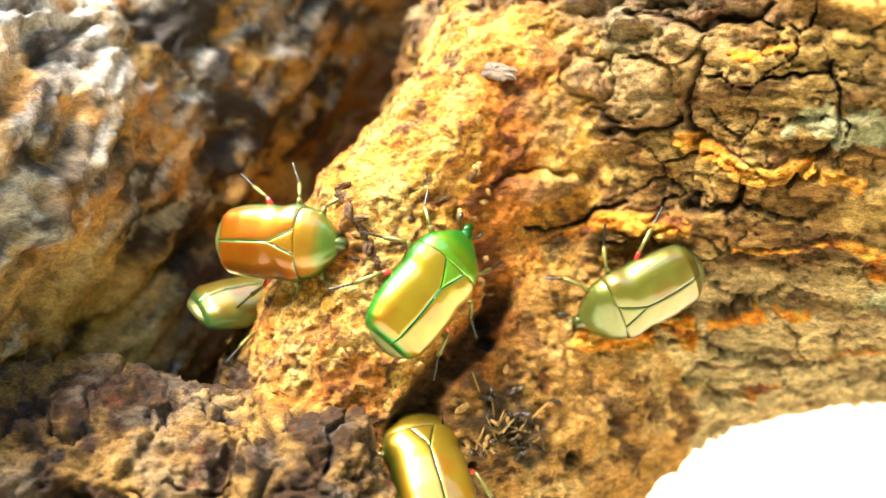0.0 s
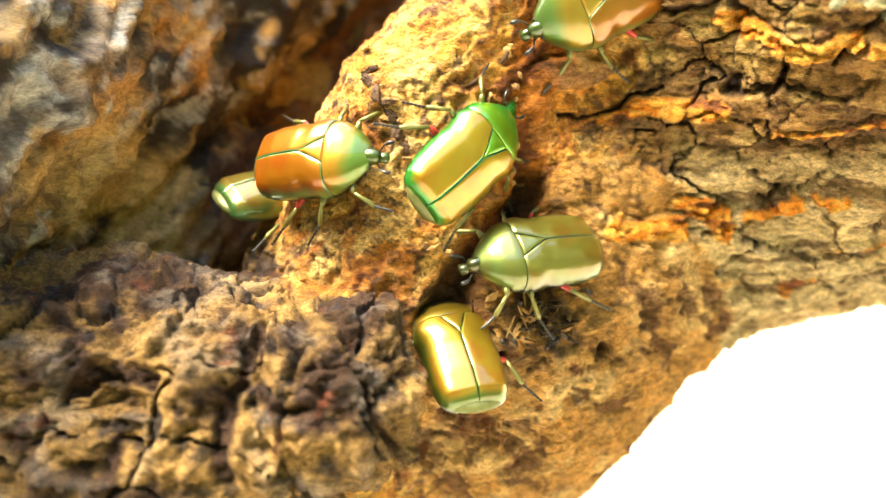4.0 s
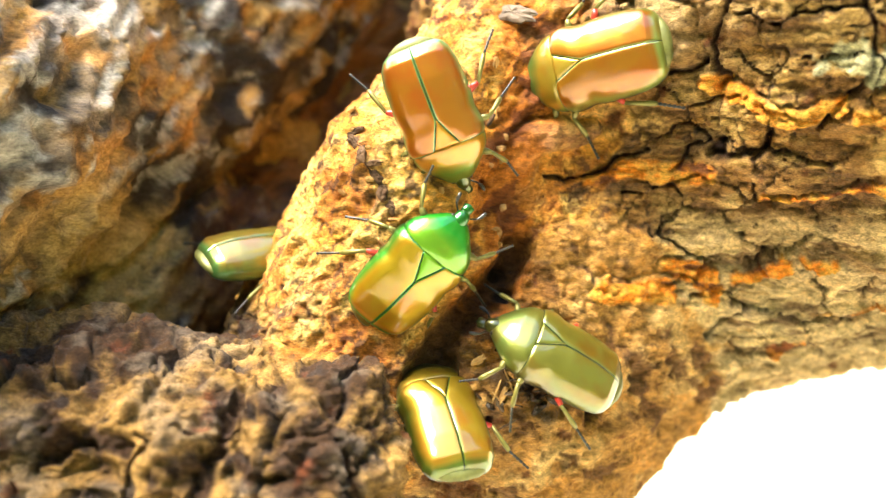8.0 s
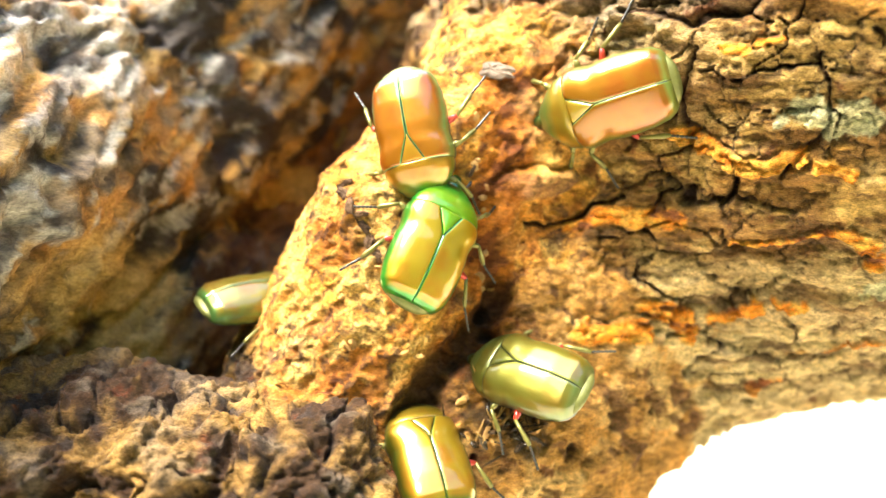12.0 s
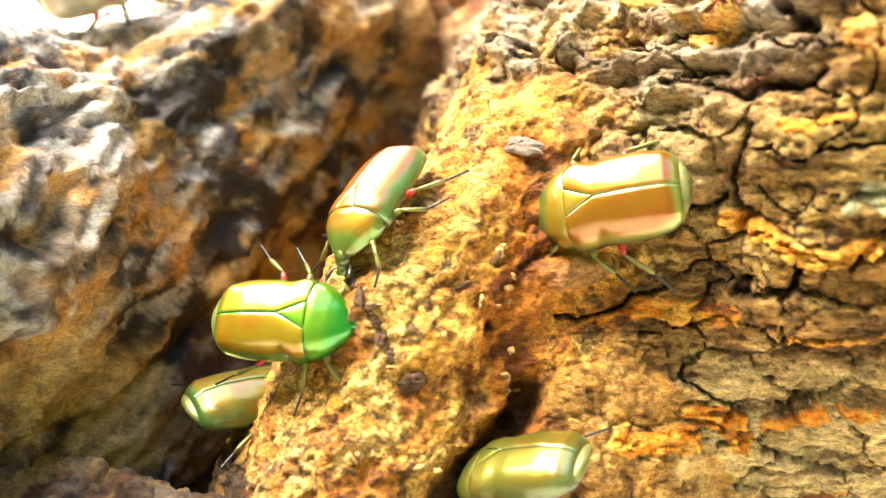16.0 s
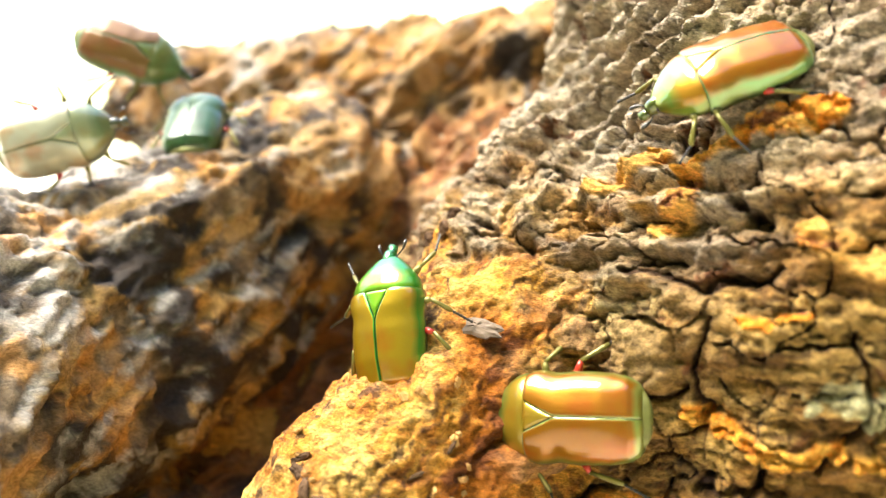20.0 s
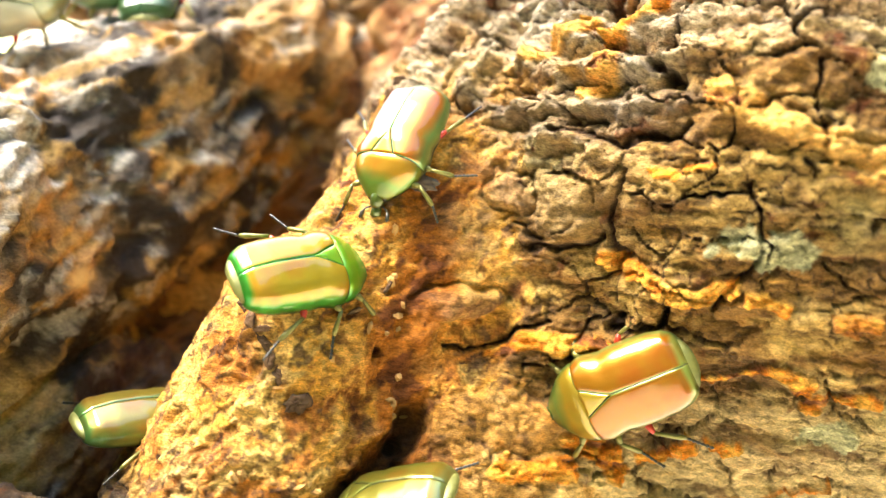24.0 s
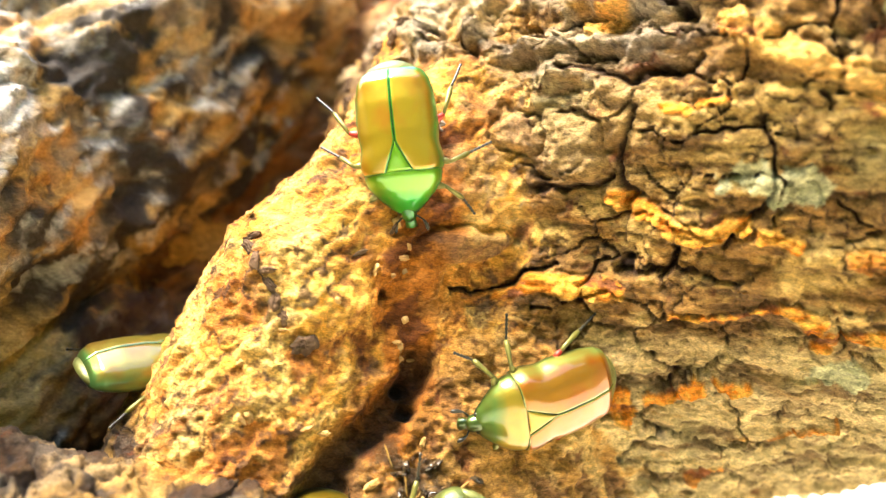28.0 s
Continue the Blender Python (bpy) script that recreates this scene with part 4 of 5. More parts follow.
def horn_material(name, color, rough=0.35, metal=0.2):
    m, n, l, b = nodes_of(name)
    noi, tex = n.new("ShaderNodeTexNoise"), n.new("ShaderNodeTexCoord")
    noi.inputs["Scale"].default_value = 900
    l.new(tex.outputs["Object"], noi.inputs["Vector"])
    mix = n.new("ShaderNodeMix")
    mix.data_type = "RGBA"
    mix.inputs["A"].default_value = (*[c * 0.6 for c in color], 1)
    mix.inputs["B"].default_value = (*[min(1, c * 1.3) for c in color], 1)
    l.new(noi.outputs["Fac"], mix.inputs["Factor"])
    l.new(mix.outputs["Result"], b.inputs["Base Color"])
    b.inputs["Roughness"].default_value, b.inputs["Metallic"].default_value = rough, metal
    return m


SIZE = 2.78 * U  # a beetle from horn to tail
BELLY = horn_material("beetle_belly", (0.16, 0.13, 0.03), 0.4, 0.4)
DARK = horn_material("beetle_dark", (0.03, 0.025, 0.015), 0.3)
TIBIA = horn_material("beetle_tibia", (0.17, 0.15, 0.03), 0.35, 0.4)
FEMUR_RED = horn_material("beetle_red_femur", (0.42, 0.035, 0.015), 0.3)
PALE = horn_material("beetle_pale_fringe", (0.15, 0.15, 0.035), 0.45, 0.4)


def along(x, table):
    xs, ys = zip(*table)
    return float(np.interp(x, xs, ys))


HALF = [(-0.49, 0.135), (-0.48, 0.170), (-0.46, 0.200), (-0.41, 0.232), (-0.32, 0.252), (-0.2, 0.262), (-0.05, 0.262), (0.04, 0.265), (0.10, 0.270), (0.14, 0.264), (0.17, 0.250)]
TOP = [(-0.49, 0.180), (-0.475, 0.212), (-0.42, 0.256), (-0.28, 0.296), (-0.1, 0.318), (0.05, 0.318), (0.17, 0.298)]
P_HALF = [(0.155, 0.250), (0.19, 0.250), (0.24, 0.235), (0.30, 0.192), (0.36, 0.132), (0.40, 0.090), (0.418, 0.055)]
P_TOP = [(0.155, 0.298), (0.2, 0.290), (0.28, 0.258), (0.34, 0.218), (0.39, 0.175), (0.418, 0.148)]
EDGE = 0.105


def sheet(rows, rims, thick=0.012):
    """A shell from rows of points, with an inner side, and its rim values."""
    bm = bmesh.new()
    layer = bm.verts.layers.float.new("rim")
    grids = []
    for s in (0, 1):
        grid = []
        for row, rim in zip(rows, rims):
            line = []
            for p, r in zip(row, rim):
                c = Vector((p[0], p[1] * (1 - 0.06 * s), p[2] - thick * s))
                v = bm.verts.new(c * SIZE)
                v[layer] = r
                line.append(v)
            grid.append(line)
        grids.append(grid)
    a, b = grids
    n, m = len(a), len(a[0])
    for i in range(n - 1):
        for j in range(m - 1):
            bm.faces.new((a[i][j], a[i][j + 1], a[i + 1][j + 1], a[i + 1][j]))
            bm.faces.new((b[i][j], b[i + 1][j], b[i + 1][j + 1], b[i][j + 1]))
    ring = [(i, 0) for i in range(n)] + [(n - 1, j) for j in range(1, m)] + [(i, m - 1) for i in range(n - 2, -1, -1)] + [(0, j) for j in range(m - 2, 0, -1)]
    for (i, j), (k, o) in zip(ring, ring[1:] + ring[:1]):
        bm.faces.new((a[i][j], a[k][o], b[k][o], b[i][j]))
    bmesh.ops.recalc_face_normals(bm, faces=bm.faces)
    return bm


def seam(x):
    """The inner edge of a wing case, which runs round the scutellum."""
    return 0.0012 + max(0.0, 0.088 * (x + 0.025) / 0.19)


def elytron(side):
    """One wing case: a flat disc, a raised suture, steep sides and a shallow notch behind the shoulder."""
    rows, rims = [], []
    for x in np.concatenate([np.linspace(0.166, 0.150, 4), np.linspace(0.138, -0.40, 29), np.linspace(-0.412, -0.489, 10)]):
        w, top, inner = along(x, HALF), along(x, TOP), seam(x)
        w -= 0.010 * math.exp(-((x + 0.01) / 0.05) ** 2)
        row, rim = [], []
        for f in np.linspace(0, 1, 28) ** 1.5:
            a = f * math.pi / 2
            y = inner + (w - inner) * math.sin(a) ** 0.88
            z = EDGE + (top - EDGE) * max(0.0, math.cos(a)) ** 0.80
            back = max(0.0, min(1.0, (0.0 - x) / 0.3))
            z += 0.004 * math.exp(-(f / 0.08) ** 2) * back - 0.005 * math.exp(-(f / 0.015) ** 2)
            z += 0.010 * math.exp(-((x - 0.10) / 0.05) ** 2 - ((f - 0.66) / 0.14) ** 2) + 0.010 * math.exp(-((x + 0.40) / 0.05) ** 2 - ((f - 0.55) / 0.2) ** 2)
            z -= 0.004 * math.exp(-((x + 0.15) / 0.2) ** 2 - ((f - 0.25) / 0.12) ** 2)
            z -= 0.010 * max(0.0, (x - 0.150) / 0.016)
            row.append((x, side * y, z))
            end = max(0.0, (-x - 0.42) / 0.08)
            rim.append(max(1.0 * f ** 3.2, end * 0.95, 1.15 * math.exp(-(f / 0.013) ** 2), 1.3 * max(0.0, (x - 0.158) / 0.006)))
        rows.append(row)
        rims.append(rim)
    return sheet(rows, rims)


def pronotum():
    rows, rims = [], []
    for x in np.concatenate([np.linspace(0.158, 0.176, 4), np.linspace(0.19, 0.418, 20)]):
        w, top = along(x, P_HALF), along(x, P_TOP)
        row, rim = [], []
        for f in np.linspace(-1, 1, 33):
            a = abs(f) * math.pi / 2
            y = math.copysign(w * math.sin(a) ** 0.9, f)
            back = (0.020 * (1 - abs(f)) - 0.012 * math.exp(-(f / 0.2) ** 2)) * max(0.0, (0.20 - x) / 0.04)
            z = EDGE + 0.008 + (top - EDGE) * max(0.0, math.cos(a)) ** 0.76 - 0.018 * max(0.0, (0.176 - x) / 0.018) ** 2
            row.append((x - back, y, z))
            rim.append(max(abs(f) ** 4, (x - 0.22) / 0.24, 1.3 * max(0.0, (0.165 - x) / 0.006)))
        rows.append(row)
        rims.append(rim)
    return sheet(rows, rims)


def scutellum():
    rows, rims = [], []
    across = (-1, -0.95, -0.8, -0.5, 0, 0.5, 0.8, 0.95, 1)
    for u in np.linspace(0, 1, 12):
        x = 0.155 - 0.178 * u
        w = max(0.0012, seam(x) - 0.004)
        rows.append([(x, w * f, along(x, TOP) + 0.004 - 0.010 * abs(f) ** 4) for f in across])
        rims.append([0.0 if abs(f) < 0.97 else 1.2 for f in across])
    return sheet(rows, rims, 0.03)


def blob(points, sides=10):
    """A round tapered body through points (x, y, z, radius)."""
    bm = bmesh.new()
    rings = []
    for k, (x, y, z, r) in enumerate(points):
        a, b = Vector(points[max(0, k - 1)][:3]), Vector(points[min(len(points) - 1, k + 1)][:3])
        d = (b - a).normalized()
        u = d.cross(Vector((0, 0, 1)) if abs(d.z) < 0.9 else Vector((1, 0, 0))).normalized()
        v = d.cross(u)
        rings.append([bm.verts.new((Vector((x, y, z)) + r * (math.cos(t) * u + math.sin(t) * v)) * SIZE) for t in (2 * math.pi * i / sides for i in range(sides))])
    for a, b in zip(rings, rings[1:]):
        for i in range(sides):
            bm.faces.new((a[i], a[(i + 1) % sides], b[(i + 1) % sides], b[i]))
    bm.faces.new(rings[0][::-1])
    bm.faces.new(rings[-1])
    bmesh.ops.recalc_face_normals(bm, faces=bm.faces)
    return bm


def belly():
    bm = bmesh.new()
    bmesh.ops.create_uvsphere(bm, u_segments=20, v_segments=12, radius=1)
    for v in bm.verts:
        x = v.co.x * 0.45 - 0.04
        w = along(min(x, 0.17), HALF) if x < 0.16 else along(min(x, 0.418), P_HALF)
        v.co = Vector((x, v.co.y * 0.93 * w, 0.115 + v.co.z * (0.10 if v.co.z > 0 else 0.065))) * SIZE
    return bm


LEGS = [  # coxa, knee, tibia's end, tarsus' end for one side
    ("fore_leg", (0.24, 0.11, 0.09), (0.30, 0.25, 0.12), (0.40, 0.33, 0.03), (0.50, 0.37, 0.01)),
    ("mid_leg", (0.08, 0.14, 0.08), (0.11, 0.31, 0.13), (0.05, 0.42, 0.03), (-0.01, 0.54, 0.01)),
    ("hind_leg", (-0.07, 0.14, 0.08), (-0.15, 0.31, 0.12), (-0.31, 0.39, 0.04), (-0.42, 0.47, 0.01)),
]


def beetle(label, heart, rim, collar, head_rim, spread=1.0, gloss=1.0, metal=0.7):
    """A horned flower chafer, head towards x, standing on z = 0."""
    root = tagged(new("beetle"), label, "beetle", "flower chafers on the bark")
    heart, rim, collar, head_rim = ([0.66 * c for c in some] for some in (heart, rim, collar, head_rim))
    wing = shell_material("wing_case", heart, rim, gloss, metal)
    neck = shell_material("collar_shell", collar, head_rim, gloss, metal)
    skull = shell_material("head_shell", [0.5 * c for c in head_rim], [0.35 * c for c in head_rim], gloss, metal)
    part("abdomen", belly(), BELLY, root)
    for side in (1, -1):
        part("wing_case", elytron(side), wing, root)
    part("pronotum", pronotum(), neck, root)
    part("scutellum", scutellum(), shell_material("scutellum_shell", [min(1, 1.15 * c) for c in collar], rim, gloss, metal), root)
    tail = blob([(-0.40, 0, 0.13, 0.08), (-0.455, 0, 0.125, 0.108), (-0.488, 0, 0.118, 0.096), (-0.505, 0, 0.110, 0.068), (-0.512, 0, 0.104, 0.012)], 18)
    for v in tail.verts:
        v.co.y, v.co.z = v.co.y * 1.6, 0.115 * SIZE + (v.co.z - 0.115 * SIZE) * 0.62
    part("pygidium", tail, PALE, root, "pale hairy tail plate")
    skull_shape = blob([(0.36, 0, 0.122, 0.052), (0.395, 0, 0.118, 0.056), (0.425, 0, 0.108, 0.052), (0.45, 0, 0.098, 0.046), (0.465, 0, 0.090, 0.032)], 14)
    head = part("head", skull_shape, skull, root)
    horn = blob([(0.44, 0, 0.094, 0.034), (0.47, 0, 0.080, 0.036), (0.505, 0, 0.064, 0.040), (0.514, 0, 0.058, 0.018)], 12)
    for v in horn.verts:
        v.co.z = 0.078 * SIZE + (v.co.z - 0.078 * SIZE) * 0.8
    part("horn", horn, skull, head, "blunt green snout horn")
    for side in (1, -1):
        eye = bmesh.new()
        bmesh.ops.create_uvsphere(eye, u_segments=12, v_segments=8, radius=0.018 * SIZE, matrix=Matrix.Translation(Vector((0.405, side * 0.056, 0.122)) * SIZE))
        part("eye", eye, DARK, head)
        part("antenna", blob([(0.44, side * 0.04, 0.08, 0.006), (0.475, side * 0.085, 0.085, 0.006), (0.505, side * 0.10, 0.08, 0.013), (0.535, side * 0.105, 0.075, 0.012), (0.545, side * 0.106, 0.073, 0.004)], 7), DARK, head)
    legs = []
    for kind, coxa, knee, shin, toe in LEGS:
        for side in (1, -1):
            hub = Vector((coxa[0], side * coxa[1], coxa[2]))
            at = [Vector((p[0], side * (coxa[1] + (p[1] - coxa[1]) * spread), p[2])) - hub for p in (knee, shin, toe)]
            k, s, t = at
            leg = part(kind, blob([(0, 0, 0, 0.024), (*(k * 0.4), 0.030), (*(k * 0.8), 0.022), (*k, 0.014)], 9), FEMUR_RED if kind == "hind_leg" else TIBIA, root, "red-based thigh" if kind == "hind_leg" else "")
            leg.location = hub * SIZE
            part("tibia", blob([(*k, 0.012), (*(k * 0.6 + s * 0.4), 0.014), (*(k * 0.2 + s * 0.8), 0.018), (*s, 0.013)], 8), TIBIA, leg)
            joints = []
            for i in range(6):
                p = s.lerp(t, i / 5)
                joints += [(*p, 0.006), (*(p + (t - s) * 0.14), 0.011)]
            tip = t + (t - s) * 0.2
            part("tarsus", blob(joints + [(*tip, 0.003)], 6), DARK, leg)
            legs.append((leg, side, kind))
    return root, legs

BEETLES = {
    "A": beetle("orange metallic chafer with green-edged wing cases, wandering over the bark", (0.54, 0.185, 0.002), (0.22, 0.48, 0.14), (0.60, 0.29, 0.012), (0.20, 0.36, 0.04)),
    "B": beetle("bright green metallic chafer with golden back, on bare wood", (0.54, 0.35, 0.006), (0.05, 0.40, 0.03), (0.20, 0.48, 0.01), (0.02, 0.42, 0.02)),
    "C": beetle("dull olive chafer crawling over dark bark", (0.26, 0.235, 0.025), (0.20, 0.25, 0.06), (0.22, 0.23, 0.03), (0.20, 0.28, 0.05)),
    "F": beetle("bronze chafer with pale green rims, feeding at a sap stain", (0.44, 0.17, 0.001), (0.34, 0.42, 0.08), (0.46, 0.31, 0.02), (0.16, 0.30, 0.05)),
    "D": beetle("golden bronze chafer wedged head first into a cleft", (0.46, 0.30, 0.015), (0.15, 0.22, 0.02), (0.36, 0.24, 0.015), (0.20, 0.22, 0.05)),
    "E": beetle("olive green chafer half hidden behind the bare ridge", (0.32, 0.25, 0.03), (0.12, 0.28, 0.06), (0.26, 0.28, 0.04), (0.10, 0.22, 0.05)),
    "G": beetle("green and bronze chafer on the broken end of a limb", (0.26, 0.13, 0.03), (0.10, 0.22, 0.06), (0.16, 0.20, 0.05), (0.08, 0.20, 0.06), gloss=0.3, metal=0.3),
    "H": beetle("pale shining chafer on top of the grey limb", (0.66, 0.66, 0.46), (0.46, 0.50, 0.26), (0.40, 0.44, 0.24), (0.16, 0.22, 0.10), metal=0.4),
    "I": beetle("dark green chafer beside the broken limb", (0.03, 0.09, 0.02), (0.03, 0.10, 0.02), (0.04, 0.10, 0.02), (0.02, 0.07, 0.02), gloss=0.1, metal=0.15),
}

# Seconds, place in units, turn in degrees.
A = [
    (0, -3.20, 15.42, -3.89, 76, -3, -17),
    (0.5, -3.11, 15.28, -4.14, 65, 1, -21),
    (1, -3.19, 15.28, -4.04, 69, 5, -13),
    (1.5, -3.52, 15.24, -4.83, 55, 54, -47),
    (2, -2.94, 14.42, -5.27, 76, 37, 17),
    (2.5, -2.65, 14.56, -4.98, 72, 16, -15),
    (4.5, -3.04, 15.11, -4.32, 47, -20, -22),
    (5, -3.11, 15.85, -3.74, 37, -32, -14),
    (5.5, -1.62, 15.55, -2.26, 52, -10, -34),
    (6, -0.71, 15.96, -1.51, 93, 20, -4),
    (6.5, -0.90, 15.63, -1.88, 82, 33, 9),
    (7, -0.94, 15.46, -1.99, 74, 50, -30),
    (7.5, -0.97, 15.43, -2.13, 38, 54, -53),
    (8, -0.62, 15.16, -2.48, 93, 68, 2),
    (8.5, -0.66, 14.95, -2.87, 33, 64, -45),
    (9, -0.48, 15.04, -2.52, 73, 66, -14),
    (9.5, -0.52, 15.05, -2.70, 48, 56, -27),
    (10, -0.06, 15.10, -2.63, 131, 68, 61),
    (10.5, 0.07, 15.28, -2.35, 88, 77, 12),
    (11, -1.12, 15.99, -1.70, 69, 35, -17),
    (11.5, -0.83, 15.45, -2.06, 52, 58, -34),
    (13.5, -0.58, 16.09, -0.91, -43, 87, -175),
    (14, -0.44, 18.17, 0.62, 3, 70, -134),
    (14.5, 1.14, 17.98, 1.91, -12, 77, -149),
    (15, 0.31, 17.80, 0.95, -24, 50, -131),
    (15.5, -0.28, 17.46, -0.03, -12, 61, -149),
    (16, -1.71, 16.03, -1.94, 13, 43, -122),
    (16.5, -1.82, 16.16, -1.96, 20, 48, -104),
    (17, -1.72, 16.38, -1.60, -56, 67, 174),
    (17.5, -1.27, 20.92, -0.35, -36, 67, -178),
    (18, -0.47, 18.31, 0.81, 3, 85, -125),
    (18.5, 0.90, 19.55, 2.98, -31, 69, -174),
    (19, 3.37, 16.76, 2.66, -41, 29, 170),
    (19.5, 4.60, 15.69, 3.25, -42, 36, 176),
    (20, 4.73, 15.55, 3.51, -47, 23, 172),
    (20.5, 4.53, 15.95, 3.58, -44, 24, -177),
    (21, 4.49, 15.85, 3.62, -44, 17, -179),
    (21.5, 4.14, 16.45, 3.66, -50, 13, 173),
    (22, 2.10, 18.67, 3.64, -36, 37, 172),
    (22.5, 2.57, 18.10, 3.11, -5, 62, -142),
    (24.5, 0.14, 16.45, -0.60, -23, 60, -131),
    (25, 0.93, 18.06, 1.92, -154, 68, 105),
    (25.5, 3.36, 17.13, 3.00, -13, 66, -155),
    (26, 3.76, 17.06, 3.90, -8, 55, -133),
    (26.5, 4.17, 16.30, 3.46, -13, 56, -142),
    (27, 4.04, 16.50, 3.79, -37, 44, -162),
    (27.5, 3.93, 16.91, 4.06, -16, 56, -147),
    (28, 3.72, 17.45, 4.44, -26, 56, -159),
]
B = [
    (0, -0.63, 14.47, -4.43, 72, -42, 41),
    (1, -0.32, 14.64, -4.34, 76, -41, 44),
    (2, -0.61, 14.64, -4.20, 93, -47, 26),
    (5, -0.46, 14.73, -4.25, 73, -29, 46),
    (6, -0.49, 14.75, -4.43, 82, -43, 43),
    (7, -0.43, 14.74, -4.37, 70, -38, 50),
    (8, -0.99, 14.49, -4.97, 101, -49, -5),
    (9, -0.69, 14.47, -4.99, 91, -45, 43),
    (10, -0.69, 14.50, -4.92, 98, -42, 36),
    (11, -0.49, 14.62, -4.07, 50, -50, 56),
    (13.5, -1.07, 14.55, -3.53, 51, -47, 62),
    (14, -1.37, 16.03, -1.87, 27, -37, 47),
    (14.5, -0.99, 15.50, -2.01, 32, -32, 39),
    (15, -2.45, 15.51, -2.83, 38, -10, 0),
    (15.5, -2.86, 15.56, -3.43, 69, 7, -38),
    (16, -3.19, 15.43, -3.78, 61, -1, -11),
    (16.5, -3.19, 15.46, -4.15, 27, -36, 14),
    (17, -3.00, 15.39, -3.64, 34, -37, 4),
    (17.5, -3.02, 16.30, -3.14, 55, -48, -0),
    (18, -2.71, 17.07, -2.41, 31, -32, 15),
    (18.5, -0.57, 18.22, 0.29, 43, -49, 22),
    (19, 0.23, 17.31, 0.70, 51, -27, 11),
    (19.5, 1.88, 17.36, 1.61, 55, -40, 15),
    (20, -0.69, 17.02, -0.60, -42, -73, 104),
    (20.5, -1.43, 17.74, -1.07, 19, -52, 16),
    (21, -0.64, 16.72, -0.76, 53, -24, -23),
    (21.5, -0.58, 15.91, -1.48, 51, 19, -27),
    (22, 1.13, 15.59, -1.60, 74, 7, -8),
    (22.5, 1.11, 15.87, -1.28, 74, 27, 16),
    (24.5, -1.62, 15.07, -2.74, 38, -30, 34),
    (25, -0.30, 16.50, -0.64, 44, -54, 11),
    (25.5, 0.71, 17.48, 1.22, 84, -39, 9),
    (26, 2.17, 17.43, 2.03, 48, -20, 9),
    (26.5, 0.47, 17.44, 0.80, 78, -19, 15),
    (27, -0.38, 17.35, 0.41, 90, 71, -28),
    (27.5, -0.83, 17.73, -0.26, -93, 59, 154),
    (28, 0.44, 15.73, -1.09, 76, 80, -22),
]
C = [
    (0, 3.44, 15.69, -4.87, -98, 25, -172),
    (0.5, 2.48, 15.22, -5.56, -71, -1, -166),
    (1, 2.49, 15.06, -6.23, -75, 10, 155),
    (1.5, 1.91, 14.70, -6.36, -70, -14, -165),
    (2, 1.25, 14.40, -6.62, -42, -12, -163),
    (5, 0.74, 14.51, -6.12, -41, 2, -151),
    (6, 0.75, 14.46, -6.25, -39, -9, -149),
    (7, 1.03, 14.31, -6.68, -25, 1, 152),
    (8, 1.32, 14.37, -6.87, -41, -28, 179),
    (9, 1.60, 14.36, -6.78, -23, -15, 136),
    (10, 1.50, 14.44, -6.64, -42, -2, 139),
    (11, 1.45, 14.45, -6.48, -52, -5, 143),
    (13.5, 1.10, 14.30, -6.60, -22, 6, 142),
    (14, 0.95, 14.30, -6.53, -25, 16, 147),
    (15, 1.08, 14.34, -6.35, -26, 25, 150),
    (16, 0.78, 14.31, -6.30, -21, 23, 147),
    (17, 0.74, 14.26, -6.44, -26, 22, 148),
    (25, 0.65, 14.26, -6.45, -24, 25, 155),
    (28, 1.17, 14.05, -7.90, -95, 53, 177),
]
F = [
    (0, 4.83, 15.42, 2.90, -52, 23, 179),
    (2, 3.02, 16.15, 0.38, -70, 20, -164),
    (2.5, 2.60, 16.16, -1.16, -69, 22, -172),
    (4.5, 1.88, 16.03, -1.61, -77, 24, -161),
    (5, 2.12, 15.95, -1.52, -83, 15, 148),
    (6, 2.15, 16.07, -1.41, -90, 16, 150),
    (7, 2.48, 15.96, -1.49, -76, 16, 158),
    (8, 2.26, 16.00, -1.59, -81, 17, 154),
    (9, 2.21, 15.93, -1.50, -92, 16, 148),
    (10, 2.19, 15.97, -1.51, -87, 15, 152),
    (11, 3.22, 15.76, -1.02, -99, 20, 155),
    (13.5, 2.37, 15.98, -1.58, -78, 13, 152),
    (14, 2.40, 15.99, -1.37, -82, 9, 157),
    (15, 2.24, 15.85, -1.72, -78, 9, 150),
    (16, 2.30, 15.94, -1.71, -72, 14, 153),
    (17, 2.23, 15.88, -1.62, -85, 12, 152),
    (18, 2.24, 15.92, -1.74, -78, 9, 145),
    (19, 2.35, 15.85, -1.97, -81, 6, 151),
    (20, 2.31, 16.07, -2.10, -80, 5, 154),
    (21, 2.25, 15.93, -2.02, -87, -4, 151),
    (22, 4.47, 15.01, -1.85, -116, 9, 176),
    (22.5, 5.91, 14.34, -2.42, -76, 9, -174),
    (24.5, 3.89, 15.68, -4.79, -94, 31, 149),
    (25, 3.22, 15.63, -5.35, -97, 16, -173),
    (25.5, 2.89, 15.43, -5.47, -76, 18, -154),
    (26, 2.74, 15.23, -5.64, -71, 10, -156),
    (27.5, 2.25, 15.28, -5.42, -66, 27, -148),
    (28, 2.91, 15.42, -5.46, -99, 15, -161),
]
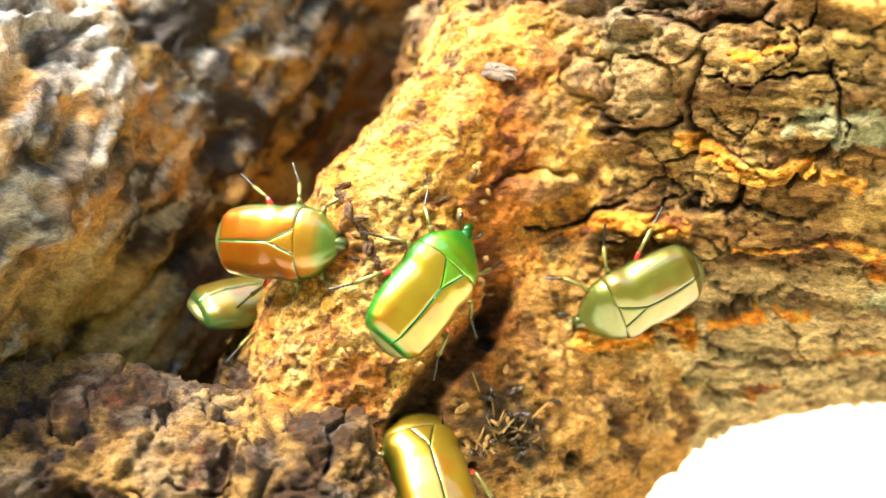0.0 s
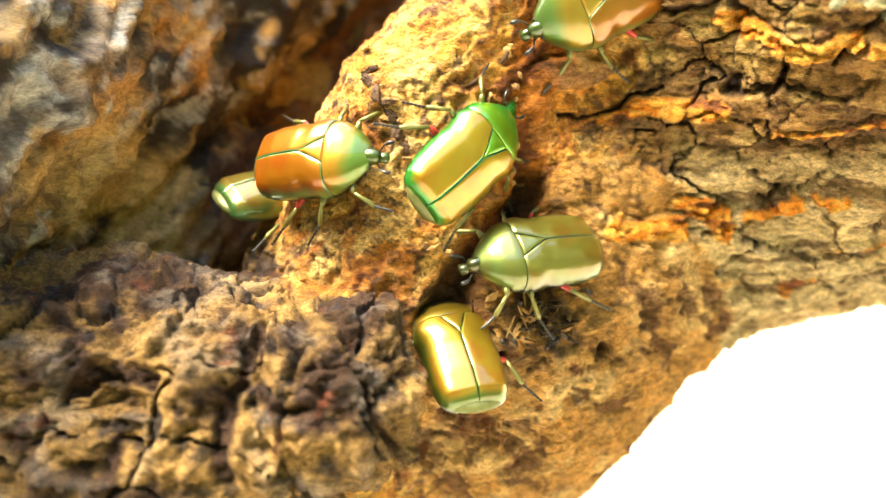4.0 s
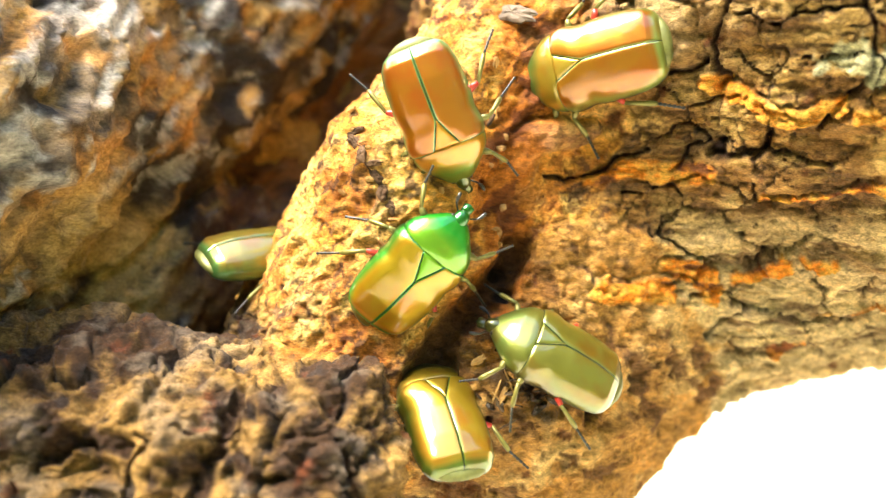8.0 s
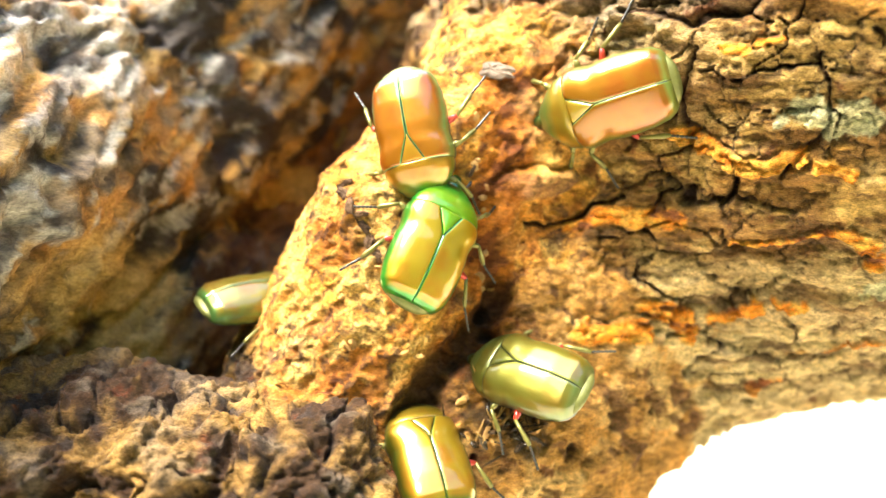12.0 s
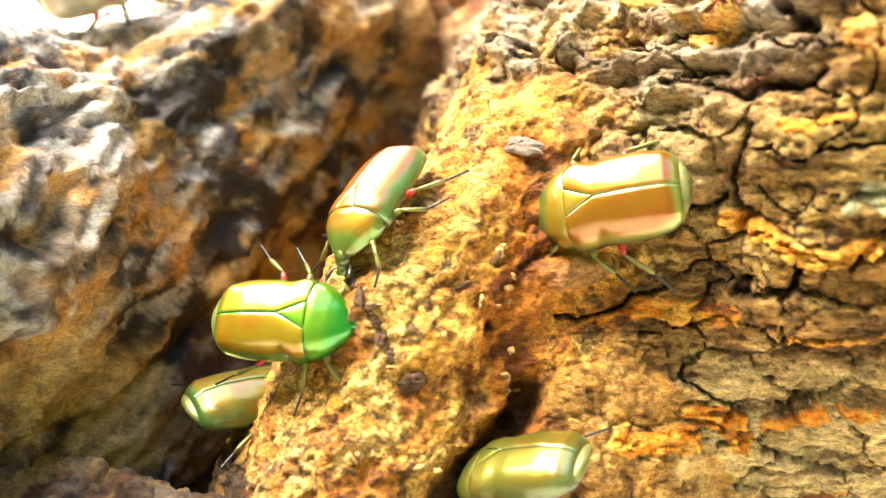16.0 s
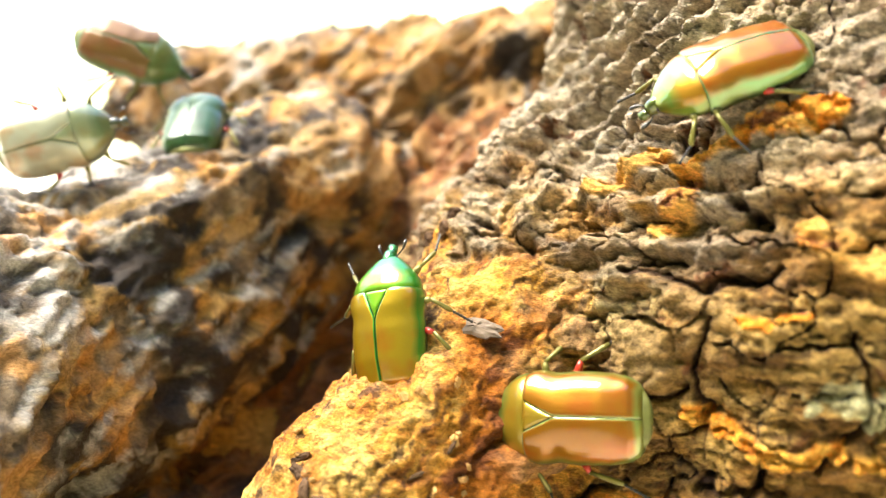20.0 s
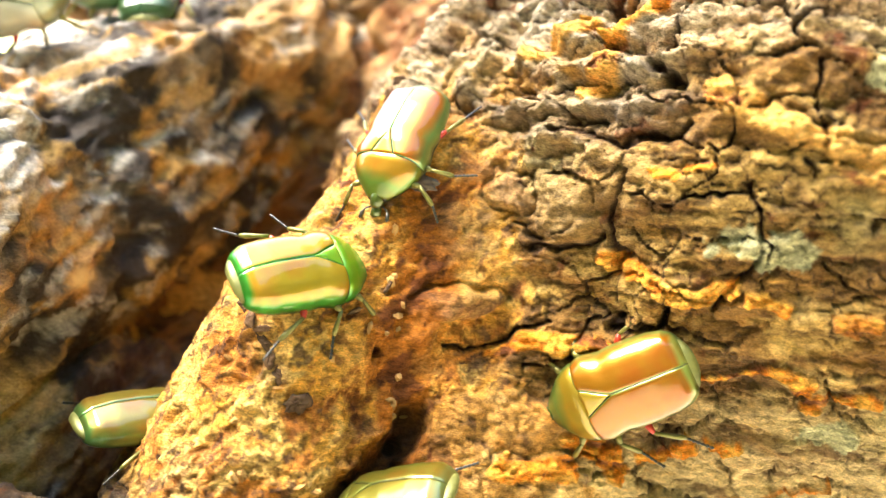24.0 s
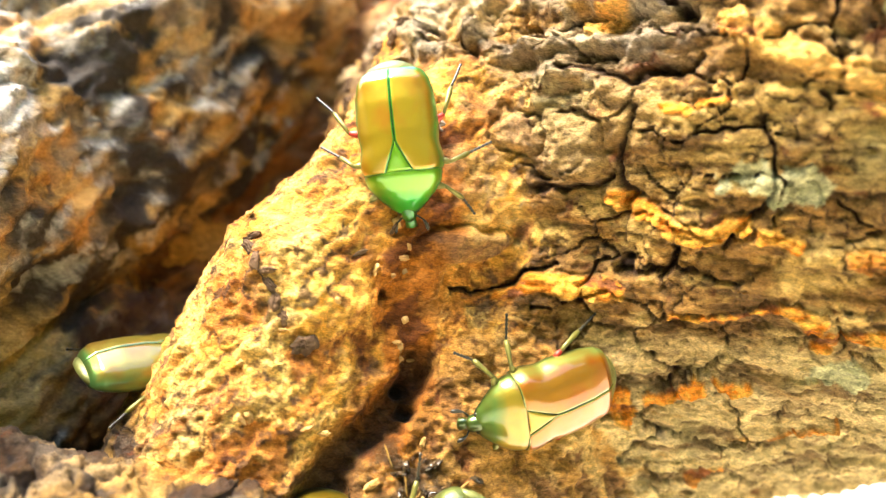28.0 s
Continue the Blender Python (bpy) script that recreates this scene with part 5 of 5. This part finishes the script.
D = [
    (9, -0.59, 13.87, -7.97, 0, -25, 110),
]
E = [
    (8, -4.30, 16.41, -5.81, 18, 5, 40),
]
G = [
    (19, -8.87, 22.35, 5.04, 72, 25, 16),
    (19.5, -8.26, 22.54, 5.67, 74, 11, 19),
    (20, -8.04, 22.64, 5.45, 73, 17, 16),
    (20.5, -8.58, 22.33, 4.65, 56, 57, -7),
    (21, -8.40, 22.39, 4.44, 66, 39, 0),
    (21.5, -8.20, 22.37, 4.40, 82, 39, 0),
    (22, -8.15, 22.22, 4.16, 82, 37, -0),
    (22.5, -7.88, 22.01, 3.89, 80, 35, -4),
    (26.5, -8.07, 22.58, 4.49, 60, 34, -3),
    (27, -8.48, 22.33, 4.50, 64, 34, -2),
]
H = [
    (20, -8.49, 20.13, 3.10, 99, -17, 1),
]
I = [
    (20, -6.26, 22.48, 3.58, -8, -40, 97),
]

BEETLES["F"][0].scale = (1.07, 1.07, 1.07)  # the largest of them
STILL = {"D": D, "E": E, "H": H, "I": I}
for key, rows in STILL.items():
    t, x, y, z, rx, ry, rz = rows[0]
    BEETLES[key][0].matrix_world = pose(x * U, y * U, EYE + z * U, rx, ry, rz)


def motions():
    """The walking beetles, and their legs, which swing as far as the body walks."""
    for key, rows in (("A", A), ("B", B), ("C", C), ("F", F), ("G", G)):
        root, legs = BEETLES[key]
        rows = [(0, *rows[0][1:])] * (rows[0][0] > 0) + rows + [(28, *rows[-1][1:])] * (rows[-1][0] < 28)
        walk(root, [(t, pose(x * U, y * U, EYE + z * U, rx, ry, rz)) for t, x, y, z, rx, ry, rz in rows])
        for n, (leg, side, kind) in enumerate(legs):
            hub = leg.location.copy()
            swing, last, path = [], None, 0.0
            for k, (t, x, y, z, rx, ry, rz) in enumerate(rows):
                here = Vector((x, y, z))
                path += 0.0 if last is None else (here - last).length
                last = here
                tripod = (n % 2) ^ (n // 2 % 2)
                turn = 14 * math.sin(path * 5 + tripod * math.pi)
                swing.append((t, pose(*hub, 0, 0, side * turn)))
            walk(leg, swing)


motions()
